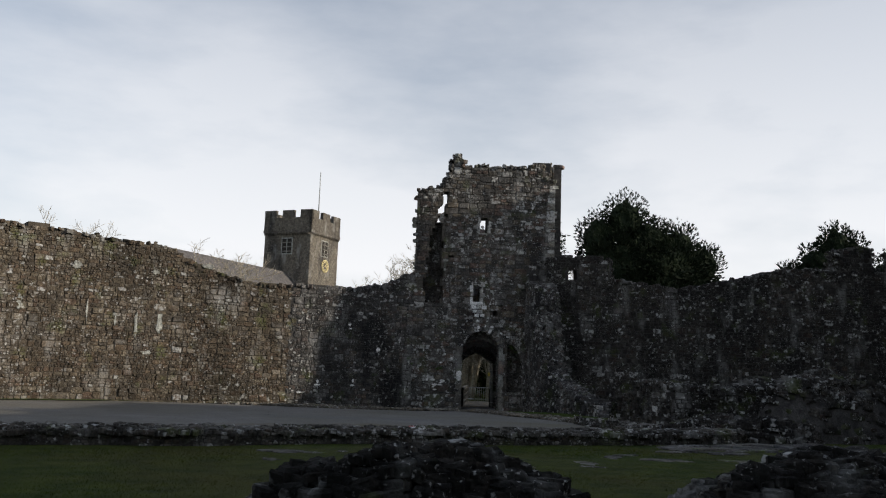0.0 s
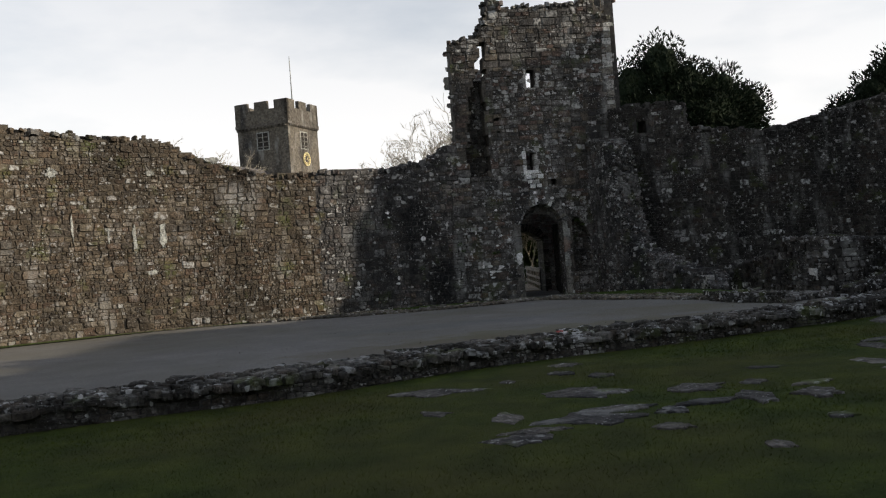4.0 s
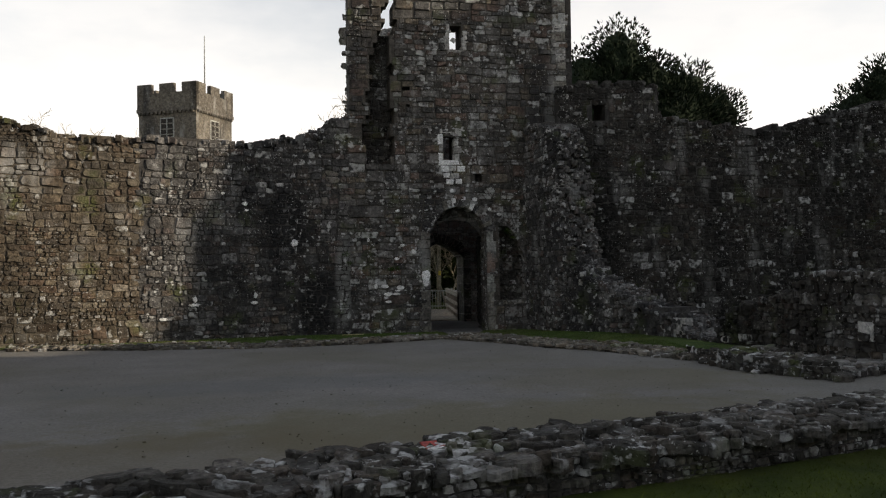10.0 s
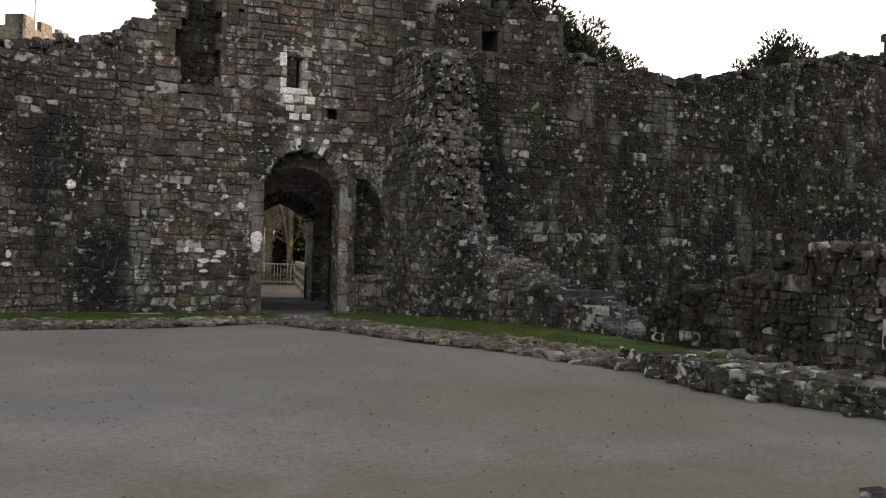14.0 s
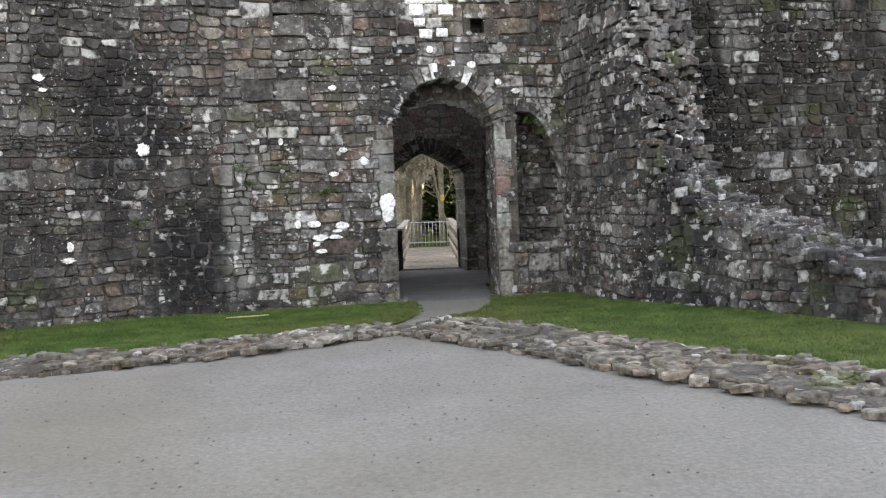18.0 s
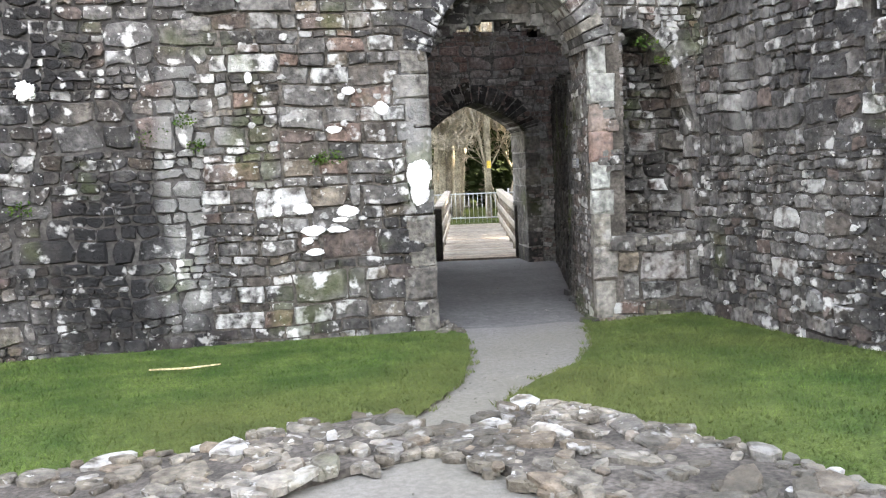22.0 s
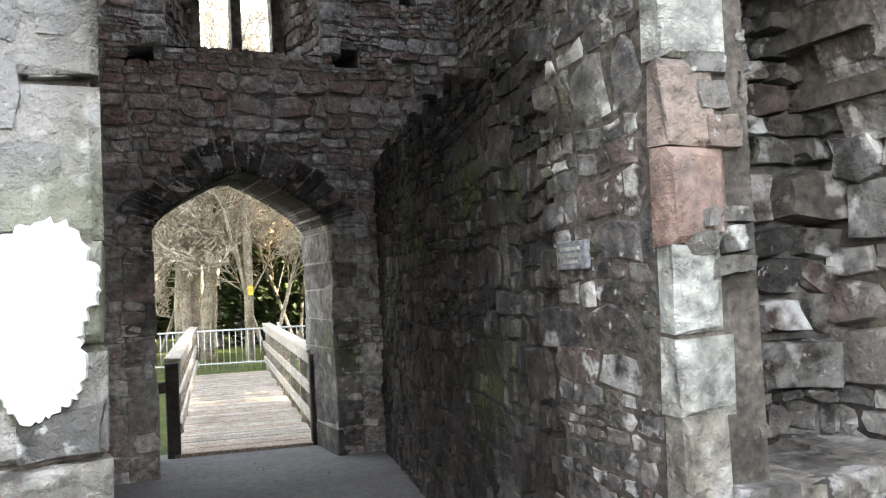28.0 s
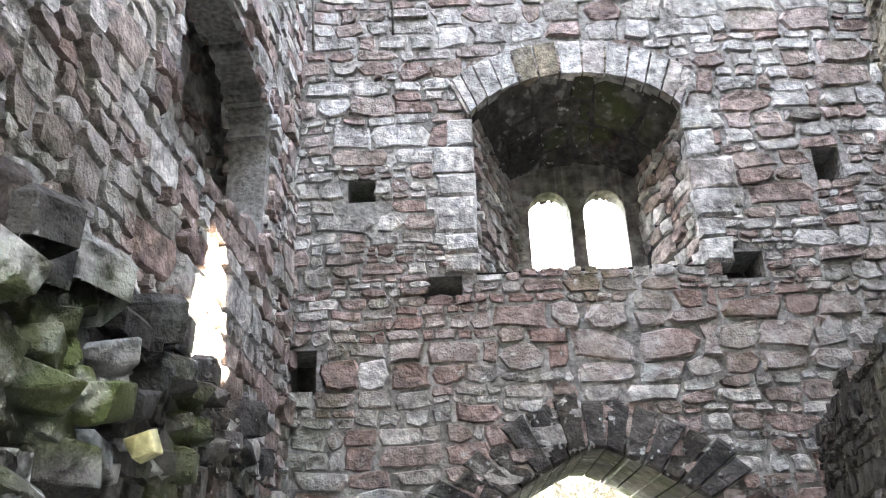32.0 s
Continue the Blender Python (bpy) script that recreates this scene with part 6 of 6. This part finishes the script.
# ---------------------------------------------------------------- church
def church():
    ob = tagged(new("church_tower"), "square stone church tower with battlements, clock and flagpole", "church")
    M_CH = stone_material("church_stone", [(0.125, 0.113, 0.096), (0.15, 0.135, 0.112)], stain_at=(0.5, 0.7), lichen=0.2, crust=0)
    c, a = Vector((-10.0, 97.5)), radians(-29)
    ca, sa = math.cos(a), math.sin(a)
    H = 3.05

    def place(x, y, z):
        return (c.x + x * ca - y * sa, c.y + x * sa + y * ca, z)
    rot = Matrix.Translation((c.x - 0.25, c.y, 0.1)) @ Matrix.Rotation(a, 4, "Z")
    bm = bmesh.new()
    block(bm, (-H, -H, -0.6), (H, H, 17.0), 0.03, rot)
    part("wall", bm, M_CH, ob)
    bm = bmesh.new()
    block(bm, (-H - 0.15, -H - 0.15, 16.75), (H + 0.15, H + 0.15, 17.1), 0.03, rot)
    part("string_course", bm, M_CH, ob)
    rng = random.Random(4)
    for s in range(4):
        q = rot @ Matrix.Rotation(s * math.pi / 2, 4, "Z")
        bm = bmesh.new()
        block(bm, (-H - 0.1, -H - 0.1, 17.1), (H + 0.1, -H + 0.3, 18.5), 0.02, q)
        part("parapet", bm, M_CH, ob)
        for i in range(3):
            x = -H + 0.0 + i * (2 * H - 1.35) / 2
            bm = bmesh.new()
            block(bm, (x - 0.1, -H - 0.1, 18.5), (x + 1.45, -H + 0.3, 19.35), 0.02, q)
            part("merlon", bm, M_CH, ob)
        for i in range(14):
            bm = bmesh.new()
            x = -H + 0.15 + i * 0.43
            block(bm, (x, -H - 0.22, 16.55), (x + 0.2, -H, 16.8), 0.01, q)
            part("corbel", bm, M_CH, ob)
        win = bmesh.new()
        block(win, (-0.75, -H - 0.04, 14.3), (0.75, -H + 0.1, 16.2), 0.02, q)
        w = part("window", win, M_PALE, ob)
        for x in (-0.62, 0.06):
            bm = bmesh.new()
            block(bm, (x, -H - 0.06, 14.42), (x + 0.56, -H - 0.03, 16.08), 0, q)
            part("louvre", bm, M_BLACK, w)
            for k in range(3):
                bm = bmesh.new()
                block(bm, (x, -H - 0.1, 14.6 + k * 0.5), (x + 0.56, -H - 0.05, 14.7 + k * 0.5), 0, q)
                part("slat", bm, M_JAMB, w)
    gold = blotch_material("gilded_metal", (0.75, 0.62, 0.30), (0.85, 0.74, 0.42), 4.0, rough=0.4)
    for s in (1,):
        q = rot @ Matrix.Rotation(s * math.pi / 2, 4, "Z") @ Matrix.Translation((0.25, -H - 0.06, 13.3))
        clock = part("clock", block(bmesh.new(), (-0.05, 0, -0.05), (0.05, 0.05, 0.05), 0, q), gold, ob, "round gilded clock dial")
        bm = bmesh.new()
        tube(bm, [q @ Vector((0.68 * math.cos(6.2832 * i / 24), 0, 0.68 * math.sin(6.2832 * i / 24))) for i in range(25)], [0.06] * 25, 6, False)
        part("ring", bm, gold, clock)
        for i in range(12):
            bm = bmesh.new()
            block(bm, (-0.05, -0.03, 0.4), (0.05, 0.03, 0.66), 0, q @ Matrix.Rotation(i * math.pi / 6, 4, "Y"))
            part("numeral", bm, gold, clock)
        for ang, ln in ((2.0, 0.36), (0.5, 0.55)):
            bm = bmesh.new()
            block(bm, (-0.03, -0.06, 0), (0.03, -0.03, ln), 0, q @ Matrix.Rotation(ang, 4, "Y"))
            part("clock_hand", bm, gold, clock)
    bm = bmesh.new()
    p = place(1.4, 0.5, 0)
    tube(bm, [(p[0], p[1], 18.2), (p[0], p[1], 24.6)], [0.07, 0.04], 6)
    part("flagpole", bm, M_PALE, ob)
    nave = tagged(new("church_nave"), "long slate roof of the church nave", "church")
    bm = bmesh.new()
    q = rot @ Matrix.Rotation(math.pi / 2, 4, "Z") @ Matrix.Translation((-H, 0, -0.9))
    vs = [bm.verts.new(q @ Vector(v)) for v in ((0, -4, 9.0), (0, 0, 13.2), (0, 4, 9.0), (-22, -4, 9.0), (-22, 0, 13.2), (-22, 4, 9.0), (0, -4, 8.7), (-22, -4, 8.7), (0, 4, 8.7), (-22, 4, 8.7))]
    for f in ((0, 1, 4, 3), (1, 2, 5, 4), (0, 3, 7, 6), (2, 8, 9, 5), (3, 4, 5), (0, 2, 1), (6, 7, 9, 8)):
        bm.faces.new([vs[i] for i in f])
    part("roof", bm, M_SLATE, nave)
    bm = bmesh.new()
    block(bm, (-21.6, -3.6, -0.6), (0, 3.6, 8.8), 0.02, q)
    part("wall", bm, M_CH, nave)


church()


# ---------------------------------------------------------------- stones on the lawn
def flat_stone(name, x, y, a, b, turn, seed, label, z=0.0, h=0.05, material=M_KERB, group=""):
    rng = random.Random(seed)
    n = 17
    rim = []
    for i in range(n):
        w = 6.2832 * i / n
        r = (0.62 + 0.5 * abs(noise.noise((math.cos(w) * 1.4 + seed, math.sin(w) * 1.4, 2.0))) * 2) * rng.uniform(0.84, 1.1)
        rim.append((a * r * math.cos(w), b * r * math.sin(w)))
    t = radians(turn)
    bm = bmesh.new()
    rings = []
    for s, zz in ((1.03, -0.06), (1.0, h * 0.6), (0.9, h)):
        rings.append([bm.verts.new((p * s, q * s, zz + rng.uniform(-0.006, 0.006))) for p, q in rim])
    mid = bm.verts.new((0, 0, h * 1.05))
    for r0, r1 in zip(rings, rings[1:]):
        for i in range(n):
            bm.faces.new((r0[i], r0[(i + 1) % n], r1[(i + 1) % n], r1[i]))
    for i in range(n):
        bm.faces.new((rings[-1][i], rings[-1][(i + 1) % n], mid))
    ob = part(name, bm, material)
    ob.matrix_world = pose(x, y, z, 0, 0, turn)
    return tagged(ob, label, "stone slab", group)


M_SLAB = stone_material("lawn_slab", [(0.11, 0.103, 0.095), (0.15, 0.139, 0.124), (0.085, 0.082, 0.078)], lichen=0.4, moss=0.9)
SLABS = ((-0.23, 14.17, 0.28, 0.12), (1.32, 14.58, 0.34, 0.15), (2.91, 17.51, 0.36, 0.16), (3.56, 16.43, 0.62, 0.28), (-0.13, 15.70, 0.28, 0.13), (4.61, 18.84, 0.46, 0.21), (6.05, 18.65, 0.56, 0.25),
         (-5.05, 16.30, 0.60, 0.31), (-3.13, 15.08, 0.49, 0.41), (-4.55, 12.55, 0.34, 0.24), (-4.44, 13.79, 0.16, 0.41), (-3.54, 13.28, 0.55, 0.35),
         (-1.77, 14.60, 0.38, 0.31), (-1.30, 13.63, 0.24, 0.35), (-0.59, 13.55, 0.23, 0.36), (-2.86, 17.03, 0.17, 0.25), (-2.43, 16.49, 0.18, 0.23),
         (1.37, 15.32, 0.21, 0.45), (2.42, 16.87, 0.21, 0.45), (-0.85, 14.63, 0.20, 0.19), (-2.57, 13.29, 0.23, 0.17), (-2.90, 12.42, 0.19, 0.14),
         (-5.25, 14.54, 0.16, 0.23), (-2.36, 11.22, 0.15, 0.16), (-2.57, 17.90, 0.27, 0.21), (-1.15, 12.15, 0.16, 0.15), (-3.82, 16.63, 0.13, 0.17),
         (-2.02, 13.59, 0.39, 0.15), (-2.98, 13.70, 0.27, 0.15), (-3.2, 13.7, .5, .2), (-4.3, 12.9, .4, .14), (5.4, 16.6, .6, .25),
         (5.9, 18.9, .7, .26), (4.8, 13.9, .6, .22))
for k, (x, y, a, b) in enumerate(SLABS):
    flat_stone("stone_slab", x, y, a * 1.2, b * 1.2, random.Random(k).uniform(-25, 25), 200 + k, "worn flat stone slab sunk in the lawn", h=0.022, material=M_SLAB, group="slabs in the lawn")
def flag_corner(i, j):
    r = random.Random(500 + i * 11 + j)
    x = 4.7 + i * 0.78 + r.uniform(-.22, .22)
    lo, hi = 18.7 + 0.3 * (x - 4.6), 20.3 + 0.5 * (x - 4.6)
    return Vector((x, lo + (hi - lo) * j / 4 + r.uniform(-.14, .14), 0))


for i in range(8):
    for j in range(4):
        r = random.Random(300 + i * 9 + j)
        if j == 0 and r.random() < 0.35:
            continue
        quad = [flag_corner(i, j), flag_corner(i + 1, j), flag_corner(i + 1, j + 1), flag_corner(i, j + 1)]
        mid = sum(quad, Vector()) / 4
        rim = [p.lerp(q, f) + Vector((r.uniform(-.035, .035), r.uniform(-.035, .035), 0)) for p, q in zip(quad, quad[1:] + quad[:1]) for f in (0.06, 0.36, 0.68, 0.94)]
        bm = bmesh.new()
        h, tip = r.uniform(0.02, 0.055), Vector((r.uniform(-.02, .02), r.uniform(-.02, .02), 0))
        rings = [[bm.verts.new((p - mid) * f + Vector((0, 0, z + (p - mid).dot(tip) * (z > 0)))) for p in rim] for f, z in ((0.97, -0.06), (0.96, h * 0.7), (0.92, h))]
        for r0, r1 in zip(rings, rings[1:]):
            for q in range(16):
                bm.faces.new((r0[q], r0[(q + 1) % 16], r1[(q + 1) % 16], r1[q]))
        bm.faces.new(rings[-1])
        flag = tagged(part("flagstone", bm, M_SLAB), "cracked grey flagstone of a bare paved patch", "stone slab", "paving by the ruins")
        flag.location = mid
# small red notice lying on the low wall
sign = tagged(part("warning_sign", block(bmesh.new(), (-0.15, -0.13, 0), (0.15, 0.13, 0.012), 0.004), blotch_material("red_enamel", (0.36, 0.05, 0.04), (0.42, 0.08, 0.06), 6.0, rough=0.5)),
              "small red warning plate with a white sign on the low wall", "sign")
sign.matrix_world = pose(-2.0, 19.75, 0.385, 10, 0, 12)
for k, (x, y, w, h, t) in enumerate(((-0.02, 0.0, 0.2, 0.03, 35), (0.03, 0.03, 0.14, 0.025, -30), (-0.05, -0.05, 0.14, 0.025, 10), (0.0, 0.0, 0.3, 0.012, 20))):
    bm = block(bmesh.new(), (-w / 2, -h / 2, 0.0125), (w / 2, h / 2, 0.015), 0, Matrix.Translation((x, y, 0)) @ Matrix.Rotation(radians(t), 4, "Z"))
    part("mark", bm, M_WHITE, sign)


# ---------------------------------------------------------------- heaps and foreground ruins
heap("rubble_heap", 11.6, 25.4, 3.4, 1.8, 2.1, 41, "high mound of fallen masonry before the curtain wall", n=1500)
heap("rubble_heap", 8.6, 23.8, 2.6, 0.9, 0.7, 42, "low spill of broken stones beside the paving", n=700)
heap("ruin_stump", -3.1, 3.7, 1.5, 0.75, 1.12, 43, "mossy stump of a wall in the lawn, coloured dark for shade", n=900, material=M_STUMP, big=0.8)
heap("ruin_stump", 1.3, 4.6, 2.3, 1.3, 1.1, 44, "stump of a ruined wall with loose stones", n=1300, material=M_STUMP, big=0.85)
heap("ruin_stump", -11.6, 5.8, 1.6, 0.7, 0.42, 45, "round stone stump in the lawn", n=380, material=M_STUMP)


# ---------------------------------------------------------------- grass blades
def blades(name, inside, box, count, seed, label, zf, tall=(0.012, 0.034), material=None):
    rng = random.Random(seed)
    vs, fs = [], []
    while len(fs) < count:
        x, y = rng.uniform(box[0], box[2]), rng.uniform(box[1], box[3])
        if not inside(x, y):
            continue
        z = zf(x, y)
        a, h, w = rng.uniform(0, 6.28), rng.uniform(*tall), rng.uniform(0.003, 0.007)
        dx, dy, lx, ly = math.cos(a) * w, math.sin(a) * w, rng.uniform(-0.035, 0.035), rng.uniform(-0.035, 0.035)
        b = len(vs)
        vs += [(x - dx, y - dy, z - 0.01), (x + dx, y + dy, z - 0.01), (x + lx, y + ly, z + h)]
        fs.append((b, b + 1, b + 2))
    tagged(link(name, mesh(name, vs, fs), material or M_BLADE), label, "grass", kind="stuff")


def in_poly(poly):
    def f(x, y):
        c = False
        for (x0, y0), (x1, y1) in zip(poly, poly[1:] + poly[:1]):
            if (y0 > y) != (y1 > y) and x < (x1 - x0) * (y - y0) / (y1 - y0) + x0:
                c = not c
        return c
    return f


M_BLADE = blotch_material("grass_blades", (0.04, 0.078, 0.016), (0.092, 0.136, 0.034), 2.2, d=(0.11, 0.1, 0.04))
strip = in_poly([(-6.3, 32.9), (-2.7, 32.6), (-0.8, 33.2), (0.3, 33.5), (0.75, 33.8), (1.0, 34.3), (1.3, 34.9), (1.47, 35.8), (1.58, 36.4), (1.62, 37.0), (1.4, 37.3), (-3, 37.3), (-6.3, 36)])
corner = in_poly([(1.3, 33.9), (1.75, 34.6), (2.22, 35.2), (2.55, 35.9), (2.75, 36.6), (2.95, 37.4), (4.2, 37.4), (4.6, 35), (5.6, 32), (4.6, 26.6), (3.0, 29.8), (1.9, 32.4)])
def frayed(area, amount=0.16):
    return lambda x, y: area(x + amount * noise.noise((x * 5, y * 5, 0)), y + amount * noise.noise((x * 5, y * 5, 7)))


blades("turf_strip", frayed(strip), (-6.3, 32.5, 1.6, 37.4), 60000, 61, "short uneven grass along the wall", lambda x, y: court(x, y) + 0.03)
blades("turf_corner", frayed(corner), (1.3, 28, 5.6, 37.4), 50000, 62, "short uneven grass in the gate corner", lambda x, y: court(x, y) + 0.03)
M_LAWN = blotch_material("lawn_blades", (0.034, 0.056, 0.006), (0.086, 0.11, 0.014), 1.5, d=(0.085, 0.07, 0.018))
blades("turf_lawn", lambda x, y: y < 18.0 + 0.32 * (x + 4.1) and math.hypot(x + 4.5, y - 8) > 1.0, (-14, 4, 6, 21), 120000, 63, "short grass of the lawn", lambda x, y: 0.0, (0.012, 0.034), M_LAWN)


# ---------------------------------------------------------------- loose pebbles
def pebbles(name, box, inside, count, seed, label, zf):
    rng = random.Random(seed)
    vs, fs = [], []
    for _ in range(count):
        x, y = rng.uniform(box[0], box[2]), rng.uniform(box[1], box[3])
        if inside(x, y):
            k = rng.uniform(0.005, 0.013) * (2 if rng.random() < 0.03 else 1)
            rock(vs, fs, (x, y, zf(x, y) + k * 0.2), k, k * 0.8, k * 0.5, rng)
    tagged(link(name, mesh(name, vs, fs), M_GRAVEL), label, "gravel", kind="stuff")


court_area = in_poly([(-9, 19.6), (-4, 20.4), (0, 21.5), (4, 22.6), (3.4, 27), (2.3, 30), (0.6, 32.8), (-2.6, 31.6), (-9, 32)])
pebbles("pebbles", (-9, 19, 4, 33), court_area, 1800, 71, "scattered loose pebbles on the gravel", court)
path_area = in_poly([(0.4, 33.2), (1.2, 33.6), (2.2, 35.2), (3.0, 37.4), (4.1, 44.5), (1.3, 44.5), (1.4, 37), (1.5, 35.8)])
pebbles("path_grit", (0.3, 33, 4.2, 44.5), path_area, 1200, 72, "fine grit on the path through the gate", court)
# Unseen trees east of the footbridge, added to keep sun off its deck.
leafy("evergreen_tree", (12.6, 43.6, 0), [((0, 0, 4.2), 2.4, 2.6), ((0.5, 0.5, 2.6), 2.8, 2.4)], 21, "unseen evergreen added to shade the footbridge", count=3200)
leafy("evergreen_tree", (12.8, 48.6, 0), [((0, 0, 4.4), 2.5, 2.8), ((0.5, 0.5, 2.6), 2.8, 2.4)], 22, "second unseen evergreen added to shade the footbridge", count=3200)

for (x0, z0), (x1, z1) in (((1.08, 6.96), (1.13, 6.10)), ((1.72, 6.96), (1.75, 6.21))):
    bm = bmesh.new()
    tube(bm, [(x0, 43.81, z0), ((x0 + x1) / 2 + 0.01, 43.8, (z0 + z1) / 2), (x1, 43.81, z1)], [0.011, 0.011, 0.011], 6)
    tagged(part("hanging_cable", bm, M_JAMB), "thin grey cable hanging down the chamber wall", "cable", "cables on the wall")
# ---------------------------------------------------------------- stone pieces
lay_pieces()
